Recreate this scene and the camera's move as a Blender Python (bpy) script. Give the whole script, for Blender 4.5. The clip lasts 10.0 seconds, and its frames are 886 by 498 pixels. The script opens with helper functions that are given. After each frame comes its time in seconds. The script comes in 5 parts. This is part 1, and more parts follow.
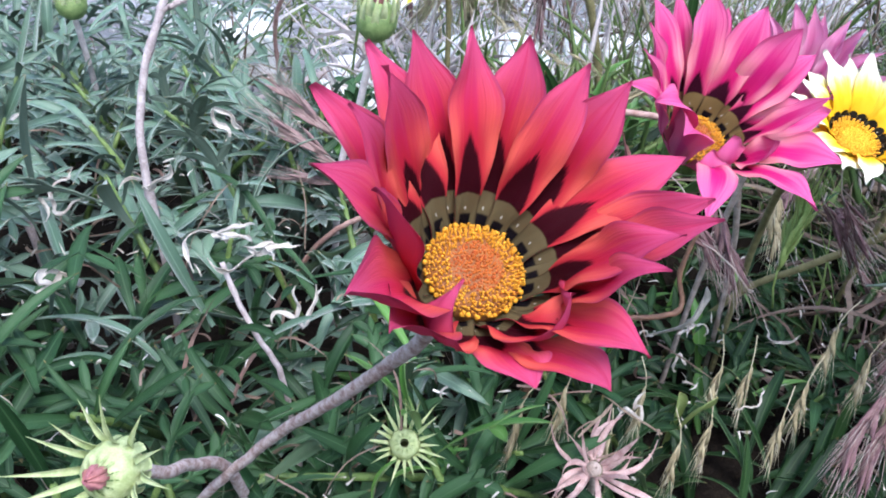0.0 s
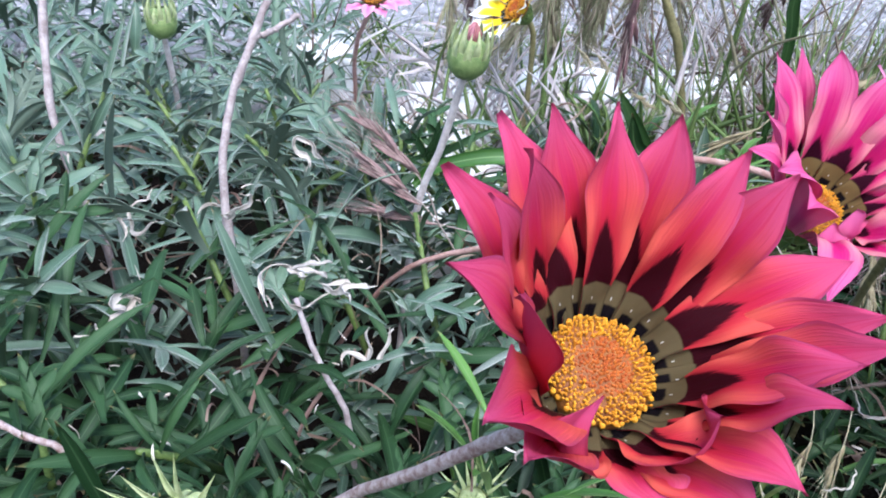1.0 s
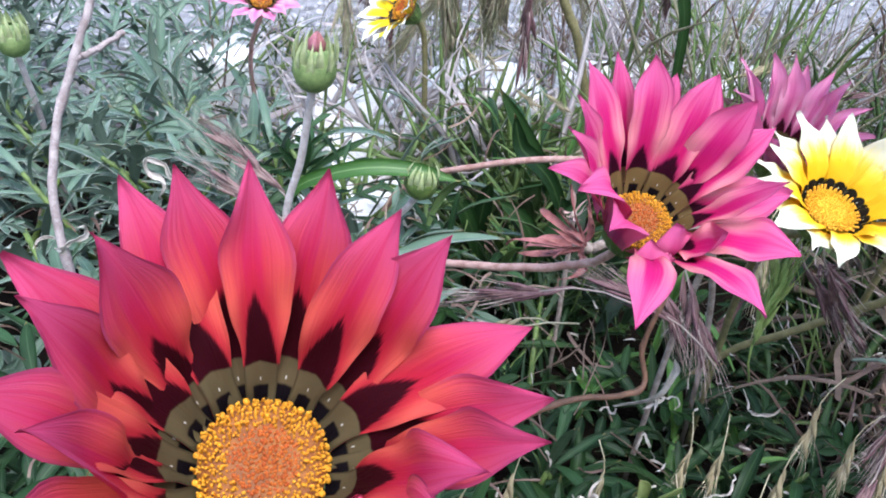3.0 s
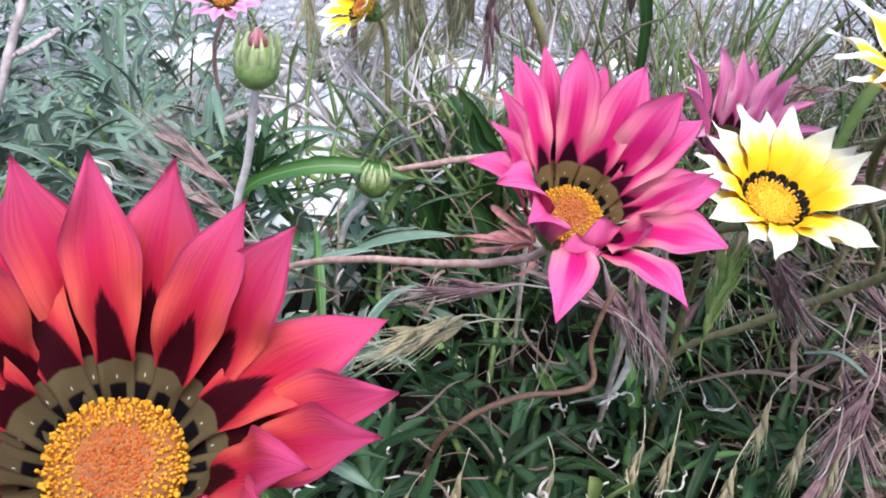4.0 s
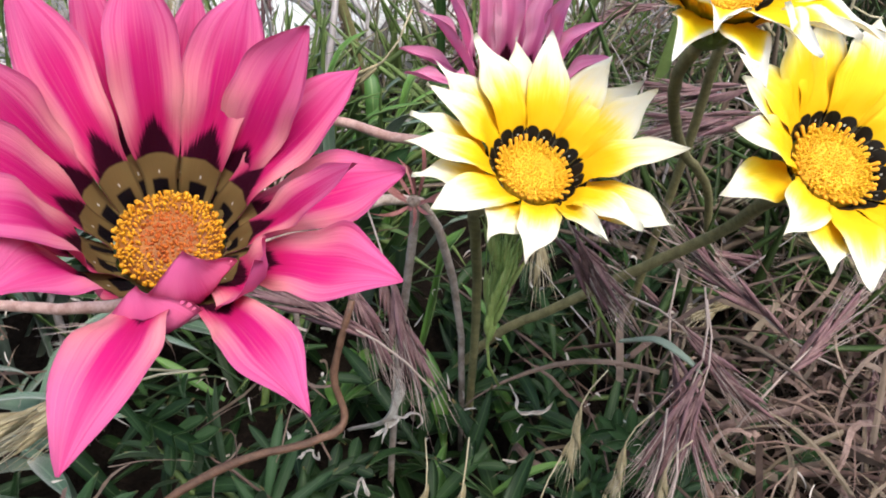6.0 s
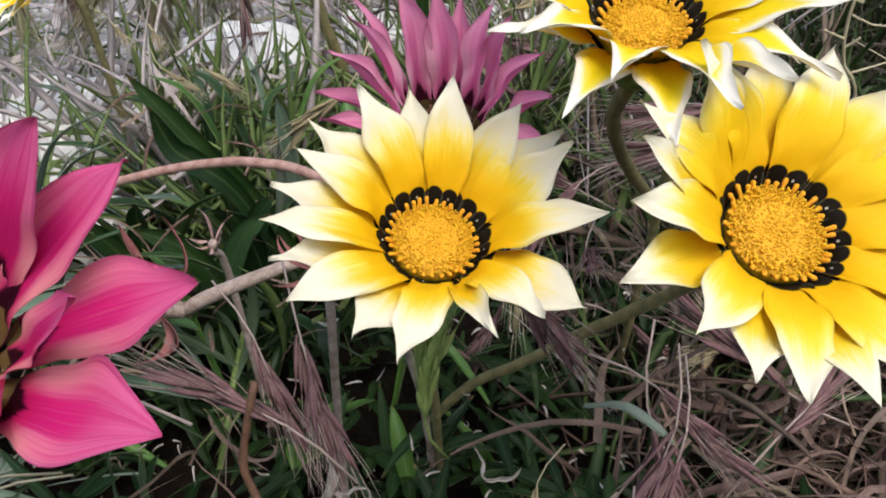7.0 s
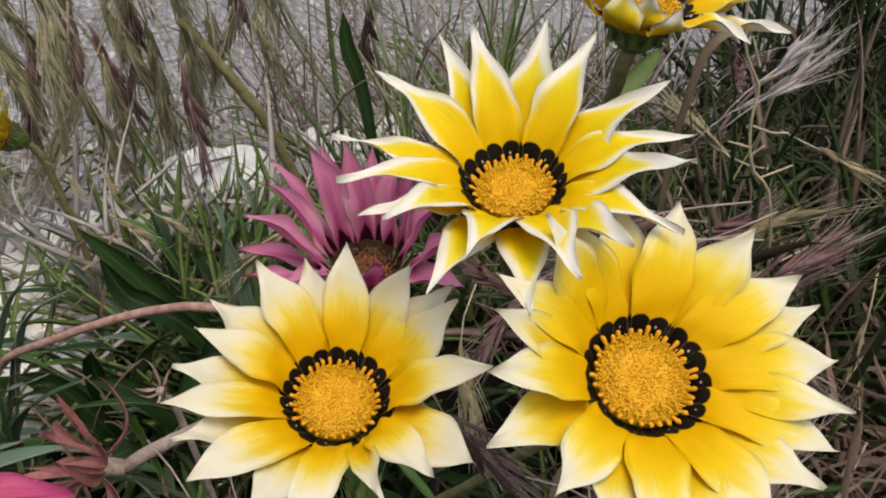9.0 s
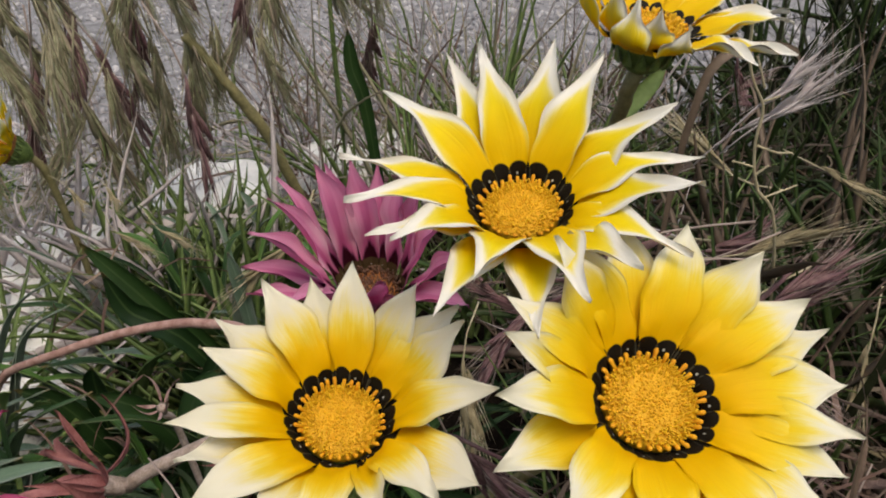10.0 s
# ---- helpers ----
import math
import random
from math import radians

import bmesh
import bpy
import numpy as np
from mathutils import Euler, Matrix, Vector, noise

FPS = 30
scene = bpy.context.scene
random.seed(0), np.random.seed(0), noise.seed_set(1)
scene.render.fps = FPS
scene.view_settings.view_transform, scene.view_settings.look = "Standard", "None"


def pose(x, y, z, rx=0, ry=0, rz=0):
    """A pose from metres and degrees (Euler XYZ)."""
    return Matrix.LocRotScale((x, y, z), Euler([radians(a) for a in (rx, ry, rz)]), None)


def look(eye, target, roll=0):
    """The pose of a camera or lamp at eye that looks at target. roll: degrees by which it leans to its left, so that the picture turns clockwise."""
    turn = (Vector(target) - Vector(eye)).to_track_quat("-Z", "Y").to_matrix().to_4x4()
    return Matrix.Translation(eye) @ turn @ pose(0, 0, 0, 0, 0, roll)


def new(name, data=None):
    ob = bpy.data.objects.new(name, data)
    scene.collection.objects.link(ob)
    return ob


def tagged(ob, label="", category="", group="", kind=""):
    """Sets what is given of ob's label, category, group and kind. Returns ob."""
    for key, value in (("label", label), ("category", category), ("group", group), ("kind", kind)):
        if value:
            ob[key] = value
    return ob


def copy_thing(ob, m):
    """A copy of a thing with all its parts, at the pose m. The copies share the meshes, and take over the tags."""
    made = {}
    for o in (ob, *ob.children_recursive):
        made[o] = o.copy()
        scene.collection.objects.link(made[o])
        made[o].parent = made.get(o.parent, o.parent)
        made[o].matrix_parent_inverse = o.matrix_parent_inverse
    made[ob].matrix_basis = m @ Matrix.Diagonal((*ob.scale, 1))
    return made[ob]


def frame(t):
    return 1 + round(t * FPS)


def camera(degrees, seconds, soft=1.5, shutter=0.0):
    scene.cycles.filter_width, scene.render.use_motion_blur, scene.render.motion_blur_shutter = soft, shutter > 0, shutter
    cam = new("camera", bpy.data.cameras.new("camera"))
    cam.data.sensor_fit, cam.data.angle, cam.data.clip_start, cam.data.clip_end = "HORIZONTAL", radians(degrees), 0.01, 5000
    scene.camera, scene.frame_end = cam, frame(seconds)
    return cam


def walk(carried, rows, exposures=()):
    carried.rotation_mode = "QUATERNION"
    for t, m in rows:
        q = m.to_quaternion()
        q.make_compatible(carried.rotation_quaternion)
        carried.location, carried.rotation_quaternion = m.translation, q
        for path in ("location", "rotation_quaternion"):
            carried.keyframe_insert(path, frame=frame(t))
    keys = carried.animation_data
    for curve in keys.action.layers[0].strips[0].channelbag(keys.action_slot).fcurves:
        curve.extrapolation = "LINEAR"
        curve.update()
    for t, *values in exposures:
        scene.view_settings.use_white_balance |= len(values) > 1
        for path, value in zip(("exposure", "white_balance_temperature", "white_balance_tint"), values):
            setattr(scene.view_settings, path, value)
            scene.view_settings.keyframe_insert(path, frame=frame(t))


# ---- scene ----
cam = camera(57.5, 10.0, soft=1.9)
PATH = [
    (0, (0.00730, 0.01475, 0.31242), (0.0922, 1.6552, -0.8286), 4.42),
    (0.5, (-0.00413, 0.01996, 0.31457), (-0.0278, 1.6737, -0.8100), 6.02),
    (1, (-0.00258, 0.02896, 0.31300), (-0.0559, 1.6930, -0.7953), 5.50),
    (1.5, (0.00646, 0.03200, 0.31286), (-0.0964, 1.6843, -0.8093), 4.77),
    (2, (0.02353, 0.03926, 0.30713), (-0.0146, 1.6817, -0.8334), 5.96),
    (2.5, (0.02462, 0.04378, 0.31116), (0.0297, 1.6817, -0.8365), 5.22),
    (3, (0.03456, 0.04815, 0.31602), (0.0781, 1.7057, -0.8022), 4.35),
    (3.2, (0.03840, 0.04754, 0.31812), (0.0969, 1.7124, -0.7887), 4.63),
    (4.3, (0.05542, 0.05338, 0.31122), (0.1496, 1.7000, -0.8200), 3.73),
    (4.5, (0.06081, 0.05789, 0.30864), (0.1936, 1.6874, -0.8433), 3.72),
    (5, (0.07723, 0.07215, 0.30576), (0.2467, 1.6700, -0.8851), 2.36),
    (5.5, (0.09154, 0.09453, 0.29650), (0.2185, 1.6943, -0.8970), 0.83),
    (6, (0.10937, 0.11884, 0.28712), (0.4418, 1.6723, -0.9279), 4.02),
    (6.2, (0.11752, 0.12633, 0.28453), (0.4757, 1.6788, -0.9244), 4.03),
    (7.3, (0.15054, 0.14607, 0.28486), (0.3194, 1.7374, -0.9148), -1.65),
    (7.5, (0.15176, 0.14760, 0.28596), (0.3192, 1.7515, -0.8971), -1.87),
    (8, (0.15512, 0.14729, 0.29201), (0.3558, 1.8031, -0.8116), -2.54),
    (8.5, (0.15944, 0.14439, 0.29827), (0.3873, 1.8241, -0.7631), -3.48),
    (9, (0.16599, 0.13957, 0.30182), (0.4092, 1.8308, -0.7377), -4.47),
    (9.5, (0.16822, 0.13987, 0.30337), (0.4204, 1.8467, -0.7081), -4.65),
    (10, (0.16492, 0.14095, 0.30252), (0.4140, 1.8497, -0.7065), -4.02),
]
walk(cam, [(t, look(eye, target, roll)) for t, eye, target, roll in PATH],
     exposures=[(0.0, 1.20, 5450, 10), (1.2, 1.11, 5450, 10), (2.0, 1.00, 5500, 10), (3.2, 1.08, 5550, 10), (4.5, 1.15, 5850, 10), (5.3, 1.17, 6100, 10), (6.2, 0.80, 6400, 10), (7.5, 0.14, 6550, 10), (8.5, 0.00, 6950, 10), (10.0, -0.11, 7100, 10)])

# ---- light: bright overcast day ----
world = bpy.data.worlds.new("world")
scene.world = world
world.use_nodes = True
sky = world.node_tree.nodes.new("ShaderNodeTexSky")
sky.sky_type, sky.sun_disc = "NISHITA", False
sky.sun_elevation, sky.sun_rotation = radians(66), radians(165)
sky.air_density, sky.dust_density = 1.6, 4.0
world.node_tree.links.new(sky.outputs[0], world.node_tree.nodes["Background"].inputs[0])
world.node_tree.nodes["Background"].inputs[1].default_value = 0.15
sun = new("sun", bpy.data.lights.new("sun", "SUN"))
sun.data.energy, sun.data.angle, sun.data.color = 1.9, radians(30), (1.0, 0.95, 0.88)
sun.matrix_world = look((0.10, -0.36, 0.93), (0, 0, 0))


# ---- materials ----
class Nodes:
    """Short hand for building one node material."""

    def __init__(self, name):
        self.mat = bpy.data.materials.new(name)
        self.mat.use_nodes = True
        self.tree = self.mat.node_tree
        self.bsdf = self.tree.nodes["Principled BSDF"]

    def put(self, socket, value):
        if isinstance(value, bpy.types.NodeSocket):
            self.tree.links.new(value, socket)
        elif isinstance(value, tuple) and len(value) == 3 and socket.type == "RGBA":
            socket.default_value = (*value, 1)
        else:
            socket.default_value = value

    def math(self, op, a, b=0.0):
        n = self.tree.nodes.new("ShaderNodeMath")
        n.operation = op
        self.put(n.inputs[0], a)
        self.put(n.inputs[1], b)
        return n.outputs[0]

    def step(self, value, lo, hi, a=0.0, b=1.0):
        n = self.tree.nodes.new("ShaderNodeMapRange")
        n.interpolation_type = "SMOOTHSTEP"
        for i, x in enumerate((value, lo, hi, a, b)):
            self.put(n.inputs[i], x)
        return n.outputs[0]

    def mix(self, fac, a, b, blend="MIX"):
        n = self.tree.nodes.new("ShaderNodeMix")
        n.data_type, n.blend_type = "RGBA", blend
        self.put(n.inputs[0], fac)
        self.put(n.inputs[6], a)
        self.put(n.inputs[7], b)
        return n.outputs[2]

    def uv(self):
        n = self.tree.nodes.new("ShaderNodeUVMap")
        s = self.tree.nodes.new("ShaderNodeSeparateXYZ")
        self.tree.links.new(n.outputs[0], s.inputs[0])
        across = self.math("ABSOLUTE", self.math("MULTIPLY", self.math("SUBTRACT", s.outputs[1], 0.5), 2.0))
        return n.outputs[0], s.outputs[0], s.outputs[1], across

    def random(self):
        return self.tree.nodes.new("ShaderNodeObjectInfo").outputs["Random"]

    def island(self):
        return self.tree.nodes.new("ShaderNodeNewGeometry").outputs["Random Per Island"]

    def place(self):
        return self.tree.nodes.new("ShaderNodeNewGeometry").outputs["Position"]

    def stretch(self, vector, scale, shift=None):
        n = self.tree.nodes.new("ShaderNodeMapping")
        self.put(n.inputs[0], vector)
        n.inputs[3].default_value = scale
        if shift is not None:
            c = self.tree.nodes.new("ShaderNodeCombineXYZ")
            self.put(c.inputs[2], self.math("MULTIPLY", shift, 37.0))
            self.tree.links.new(c.outputs[0], n.inputs[1])
        return n.outputs[0]

    def noise(self, vector, scale, detail=4.0, rough=0.55):
        n = self.tree.nodes.new("ShaderNodeTexNoise")
        self.put(n.inputs["Vector"], vector)
        n.inputs["Scale"].default_value, n.inputs["Detail"].default_value, n.inputs["Roughness"].default_value = scale, detail, rough
        return n.outputs[0]

    def bump(self, height, strength, distance):
        n = self.tree.nodes.new("ShaderNodeBump")
        n.inputs["Strength"].default_value, n.inputs["Distance"].default_value = strength, distance
        self.put(n.inputs["Height"], height)
        self.tree.links.new(n.outputs[0], self.bsdf.inputs["Normal"])
        return n.outputs[0]

    def done(self, colour, rough, glow_through=0.0, normal=None, specular=0.5):
        self.put(self.bsdf.inputs["Base Color"], colour)
        self.put(self.bsdf.inputs["Roughness"], rough)
        self.bsdf.inputs["Specular IOR Level"].default_value = specular
        if glow_through:
            t = self.tree.nodes.new("ShaderNodeBsdfTranslucent")
            self.put(t.inputs[0], colour)
            m = self.tree.nodes.new("ShaderNodeMixShader")
            m.inputs[0].default_value = glow_through
            self.tree.links.new(self.bsdf.outputs[0], m.inputs[1])
            self.tree.links.new(t.outputs[0], m.inputs[2])
            self.tree.links.new(m.outputs[0], self.tree.nodes["Material Output"].inputs[0])
        return self.mat


def petal_material(name, body, edge, stripe, tip, glow, flame, claw, flame_end, claw_end, stripe_width):
    """Ray floret: dark-spotted claw at the base, a dark flame with a crimson border, paler margins, streaks and a coloured tip."""
    n = Nodes(name)
    uv, u, v, w = n.uv()
    r = n.random()
    fine = n.noise(n.stretch(uv, (3.0, 46.0, 1.0), r), 1.0, 3.0)
    broad = n.noise(n.stretch(uv, (2.5, 5.0, 1.0), r), 1.0, 3.0)
    jag = n.math("MULTIPLY", n.math("SUBTRACT", fine, 0.5), 0.16)
    margin = n.step(n.math("ADD", w, n.math("MULTIPLY", jag, 2.0)), 0.28, 0.80)
    colour = n.mix(n.math("MULTIPLY", margin, n.step(u, 0.80, 0.42, 0.22, 1.0)), body, edge)
    middle = n.math("MULTIPLY", n.step(n.math("ADD", w, jag), stripe_width, stripe_width * 0.65), n.step(u, 0.92, 0.68, 0.35, 1.0))
    colour = n.mix(middle, colour, stripe)
    colour = n.mix(n.math("MULTIPLY", n.step(n.math("ADD", n.math("ADD", u, n.math("MULTIPLY", w, 0.10)), jag), 0.62, 1.0), 0.85), colour, tip)
    colour = n.mix(n.math("MULTIPLY", broad, 0.18), colour, stripe)
    veins = n.noise(n.stretch(uv, (1.2, 34.0, 1.0), r), 1.0, 3.0)
    colour = n.mix(n.math("MULTIPLY", n.step(veins, 0.50, 0.78), 0.22), colour, stripe)
    colour = n.mix(n.math("MULTIPLY", n.step(veins, 0.50, 0.24), 0.18), colour, edge)
    bands = n.noise(n.stretch(uv, (0.7, 11.0, 1.0), r), 1.0, 2.0)
    colour = n.mix(n.math("MULTIPLY", n.step(bands, 0.50, 0.64), n.step(u, 0.40, 0.75, 0.0, 0.45)), colour, stripe)
    colour = n.mix(n.math("MULTIPLY", n.step(n.math("ADD", w, jag), 0.88, 1.0), n.step(u, 0.50, 0.75, 0.0, 0.7)), colour, tip)
    reach = n.math("SUBTRACT", n.math("ADD", u, n.math("MULTIPLY", n.math("POWER", w, 1.15), (flame_end - claw_end) * 1.05)), n.math("MULTIPLY", jag, 0.8))
    colour = n.mix(n.step(reach, flame_end + 0.20, flame_end - 0.02, 0.0, 0.85), colour, glow)
    colour = n.mix(n.step(reach, flame_end, flame_end - 0.06), colour, flame)
    scallop = n.math("ADD", u, n.math("MULTIPLY", n.math("POWER", w, 2.0), 0.016))
    colour = n.mix(n.step(scallop, claw_end, claw_end - 0.014), colour, n.mix(n.math("MULTIPLY", n.step(w, 0.82, 1.0), 0.45), claw, (0.03, 0.02, 0.012)))
    spot = n.math("MULTIPLY", n.step(u, claw_end * 0.48, claw_end * 0.40), n.step(w, 0.56, 0.42))
    colour = n.mix(spot, colour, (0.006, 0.004, 0.006))
    dash = n.math("MULTIPLY", n.math("MULTIPLY", n.step(u, claw_end * 0.52, claw_end * 0.55), n.step(u, claw_end * 0.62, claw_end * 0.59)), n.step(w, 0.045, 0.02))
    colour = n.mix(dash, colour, (0.75, 0.75, 0.68))
    n.bump(n.math("ADD", n.math("ADD", fine, veins), n.math("MULTIPLY", broad, 0.6)), 0.40, 0.0006)
    return n.done(colour, n.step(fine, 0.2, 0.8, 0.55, 0.72), 0.34, specular=0.12)



def back_material(name, body, stripe, tip):
    n = Nodes(name)
    uv, u, v, w = n.uv()
    r = n.random()
    fine = n.noise(n.stretch(uv, (3.0, 40.0, 1.0), r), 1.0, 3.0)
    colour = n.mix(n.step(n.math("ADD", w, n.math("MULTIPLY", n.math("SUBTRACT", fine, 0.5), 0.3)), 0.5, 0.1), body, stripe)
    colour = n.mix(n.step(u, 0.6, 1.0), colour, tip)
    colour = n.mix(n.math("MULTIPLY", fine, 0.25), colour, stripe)
    n.bump(fine, 0.35, 0.0006)
    return n.done(colour, 0.62, 0.48, specular=0.12)


RED = (petal_material("red_petal", (0.55, 0.044, 0.062), (0.72, 0.122, 0.082), (0.50, 0.018, 0.082), (0.58, 0.085, 0.230), (0.48, 0.016, 0.036), (0.034, 0.001, 0.005), (0.135, 0.105, 0.050), 0.54, 0.215, 0.30),
       back_material("red_petal_back", (0.62, 0.050, 0.10), (0.50, 0.022, 0.085), (0.58, 0.09, 0.22)))
PINK = (petal_material("pink_petal", (0.66, 0.110, 0.27), (0.82, 0.33, 0.36), (0.56, 0.013, 0.165), (0.67, 0.135, 0.34), (0.54, 0.010, 0.130), (0.030, 0.001, 0.010), (0.190, 0.130, 0.048), 0.42, 0.225, 0.46),
        back_material("pink_petal_back", (0.78, 0.17, 0.36), (0.66, 0.06, 0.24), (0.74, 0.18, 0.42)))
MAUVE = (petal_material("mauve_petal", (0.84, 0.35, 0.58), (0.89, 0.58, 0.70), (0.70, 0.20, 0.42), (0.79, 0.36, 0.56), (0.56, 0.11, 0.28), (0.040, 0.004, 0.012), (0.10, 0.07, 0.03), 0.34, 0.16, 0.30),
         back_material("mauve_petal_back", (0.86, 0.36, 0.60), (0.76, 0.20, 0.45), (0.82, 0.36, 0.60)))


def yellow_material(name, back=False, pale_from=0.72, fade=0.26, hem=0.10, cream=(0.86, 0.83, 0.69), shape=2.2, lemon=1.0):
    """Yellow ray floret that pales to cream from pale_from on; hem: how much earlier its margins pale."""
    n = Nodes(name)
    uv, u, v, w = n.uv()
    r = n.random()
    fine = n.noise(n.stretch(uv, (3.0, 40.0, 1.0), r), 1.0, 3.0)
    broad = n.noise(n.stretch(uv, (3.0, 4.0, 1.0), r), 1.0, 3.0)
    jag = n.math("ADD", n.math("MULTIPLY", n.math("SUBTRACT", fine, 0.5), 0.16), n.math("MULTIPLY", n.math("SUBTRACT", broad, 0.5), 0.30))
    yellow = n.mix(n.step(u, 0.22, 0.72), (0.85, 0.49 * lemon, 0.003), (0.87, 0.645 * lemon, 0.012))
    veins = n.noise(n.stretch(uv, (1.2, 40.0, 1.0), r), 1.0, 2.0)
    yellow = n.mix(n.math("MULTIPLY", broad, 0.22), yellow, (0.87, 0.65 * lemon, 0.018))
    yellow = n.mix(n.math("MULTIPLY", n.step(veins, 0.52, 0.75), 0.28), yellow, (0.80, 0.43 * lemon, 0.003))
    reach = n.math("ADD", n.math("ADD", u, n.math("MULTIPLY", n.math("POWER", w, shape), hem)), n.math("MULTIPLY", jag, 0.5 if shape < 2 else 1.0))
    yellow = n.mix(n.step(reach, pale_from - 0.16, pale_from + fade * 0.6), yellow, (0.87, 0.76, 0.15))
    colour = n.mix(n.step(reach, pale_from - 0.04, pale_from + fade), yellow, cream)
    if not back:
        lobe = n.math("ABSOLUTE", n.math("SINE", n.math("MULTIPLY", v, 6.2832)))
        scallop = n.math("SUBTRACT", u, n.math("MULTIPLY", n.math("POWER", lobe, 0.5), 0.055))
        colour = n.mix(n.step(scallop, 0.148, 0.136), colour, (0.012, 0.009, 0.006))
        colour = n.mix(n.math("MULTIPLY", n.step(lobe, 0.22, 0.10), n.step(u, 0.150, 0.130)), colour, (0.085, 0.080, 0.055))
        dot = n.math("MULTIPLY", n.math("MULTIPLY", n.step(u, 0.105, 0.112), n.step(u, 0.130, 0.122)), n.step(n.math("ABSOLUTE", n.math("SUBTRACT", v, 0.28)), 0.035, 0.018))
        colour = n.mix(dot, colour, (0.7, 0.7, 0.62))
    else:
        colour = n.mix(n.math("MULTIPLY", n.step(w, 0.45, 0.1), 0.22), colour, (0.36, 0.32, 0.12))
    n.bump(n.math("ADD", n.math("ADD", fine, veins), broad), 0.30, 0.0006)
    return n.done(colour, n.step(fine, 0.2, 0.8, 0.45, 0.6), 0.30, specular=0.18)


YELLOW = (yellow_material("yellow_petal", False, 0.68, 0.22, 0.10), yellow_material("yellow_petal_back", True))
WHITE_TIP = (yellow_material("white_tipped_petal", False, 0.75, 0.09, 0.42, (0.90, 0.88, 0.82), 1.6, 1.10), yellow_material("white_tipped_petal_back", True, 0.66, 0.2, 0.3, (0.90, 0.88, 0.82), 2.2, 1.10))
CREAM = (yellow_material("cream_tipped_petal", False, 0.55, 0.24, 0.07), YELLOW[1])


def speckled(name, a, b, scale, rough=0.6, through_it=0.0, relief=0.3, depth=0.0005, by_island=0.0, c=None, specular=0.5):
    """Two colours broken up by noise at two scales; by_island also varies them from piece to piece."""
    n = Nodes(name)
    p = n.place()
    f1, f2 = n.noise(p, scale), n.noise(p, scale * 7.0)
    f = n.step(n.math("ADD", n.math("MULTIPLY", f1, 0.65), n.math("MULTIPLY", f2, 0.35)), 0.32, 0.68)
    colour = n.mix(f, a, b)
    if by_island:
        k = n.island()
        colour = n.mix(n.math("MULTIPLY", n.step(k, 0.0, 1.0), by_island), colour, c if c else b)
    n.bump(f2, relief, depth)
    return n.done(colour, rough, through_it, specular=specular)


def leaf_material(name, dark, light, rib, rough, specular=0.5, sheen=0.0):
    n = Nodes(name)
    n.bsdf.inputs["Sheen Weight"].default_value = sheen
    uv, u, v, w = n.uv()
    k = n.math("FRACT", n.math("ADD", n.random(), n.island()))
    p = n.place()
    f = n.noise(p, 90.0)
    colour = n.mix(n.step(n.math("ADD", n.math("MULTIPLY", f, 0.5), n.math("MULTIPLY", k, 0.5)), 0.25, 0.75), dark, light)
    colour = n.mix(n.math("MULTIPLY", n.step(w, 0.14, 0.04), 0.7), colour, rib)
    colour = n.mix(n.math("MULTIPLY", n.step(n.math("ADD", u, n.math("MULTIPLY", n.noise(p, 300.0), 0.12)), 1.0, 1.08), 0.8), colour, (0.30, 0.20, 0.08))
    n.bump(n.noise(n.stretch(uv, (14.0, 22.0, 1.0), k), 1.0, 3.0), 0.4, 0.0005)
    return n.done(colour, rough, 0.20, specular=specular)


LEAF = (leaf_material("leaf_top", (0.048, 0.098, 0.056), (0.118, 0.195, 0.125), (0.140, 0.215, 0.140), 0.36, sheen=0.5),
        leaf_material("leaf_underside", (0.13, 0.18, 0.13), (0.22, 0.27, 0.21), (0.17, 0.21, 0.15), 0.75))
# MID and DEEP: greener, and darkened to carry the shade of near, low leaves.
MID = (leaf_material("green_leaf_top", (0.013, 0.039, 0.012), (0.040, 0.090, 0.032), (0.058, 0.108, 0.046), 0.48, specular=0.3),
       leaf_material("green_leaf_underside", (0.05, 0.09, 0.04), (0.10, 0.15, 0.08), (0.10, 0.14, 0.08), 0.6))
DEEP = (leaf_material("deep_green_shaded_leaf_top", (0.009, 0.027, 0.007), (0.026, 0.062, 0.015), (0.055, 0.095, 0.032), 0.42, specular=0.3),
        leaf_material("deep_green_shaded_leaf_underside", (0.05, 0.09, 0.03), (0.10, 0.15, 0.06), (0.12, 0.16, 0.08), 0.6))
FRESH = (leaf_material("fresh_leaf_top", (0.05, 0.13, 0.02), (0.11, 0.23, 0.04), (0.18, 0.28, 0.10), 0.45),
         leaf_material("fresh_leaf_underside", (0.12, 0.20, 0.06), (0.18, 0.27, 0.09), (0.20, 0.26, 0.12), 0.65))
YOUNG = leaf_material("young_leaf", (0.20, 0.26, 0.06), (0.36, 0.42, 0.14), (0.40, 0.45, 0.20), 0.5)
STEM = speckled("stem_skin", (0.16, 0.080, 0.065), (0.48, 0.40, 0.39), 520.0, 0.6, relief=0.5)
RED_STEM = speckled("red_stem_skin", (0.26, 0.125, 0.10), (0.48, 0.31, 0.27), 260.0, 0.55, relief=0.5)
PALE_STEM = speckled("pale_stem_skin", (0.24, 0.185, 0.18), (0.50, 0.425, 0.42), 260.0, 0.65, relief=0.5)
BUD_STEM = speckled("bud_stem_skin", (0.40, 0.33, 0.32), (0.66, 0.59, 0.585), 260.0, 0.65, relief=0.5)
GREEN_STEM = speckled("green_stem_skin", (0.115, 0.100, 0.040), (0.225, 0.195, 0.085), 300.0, 0.65, relief=0.6)
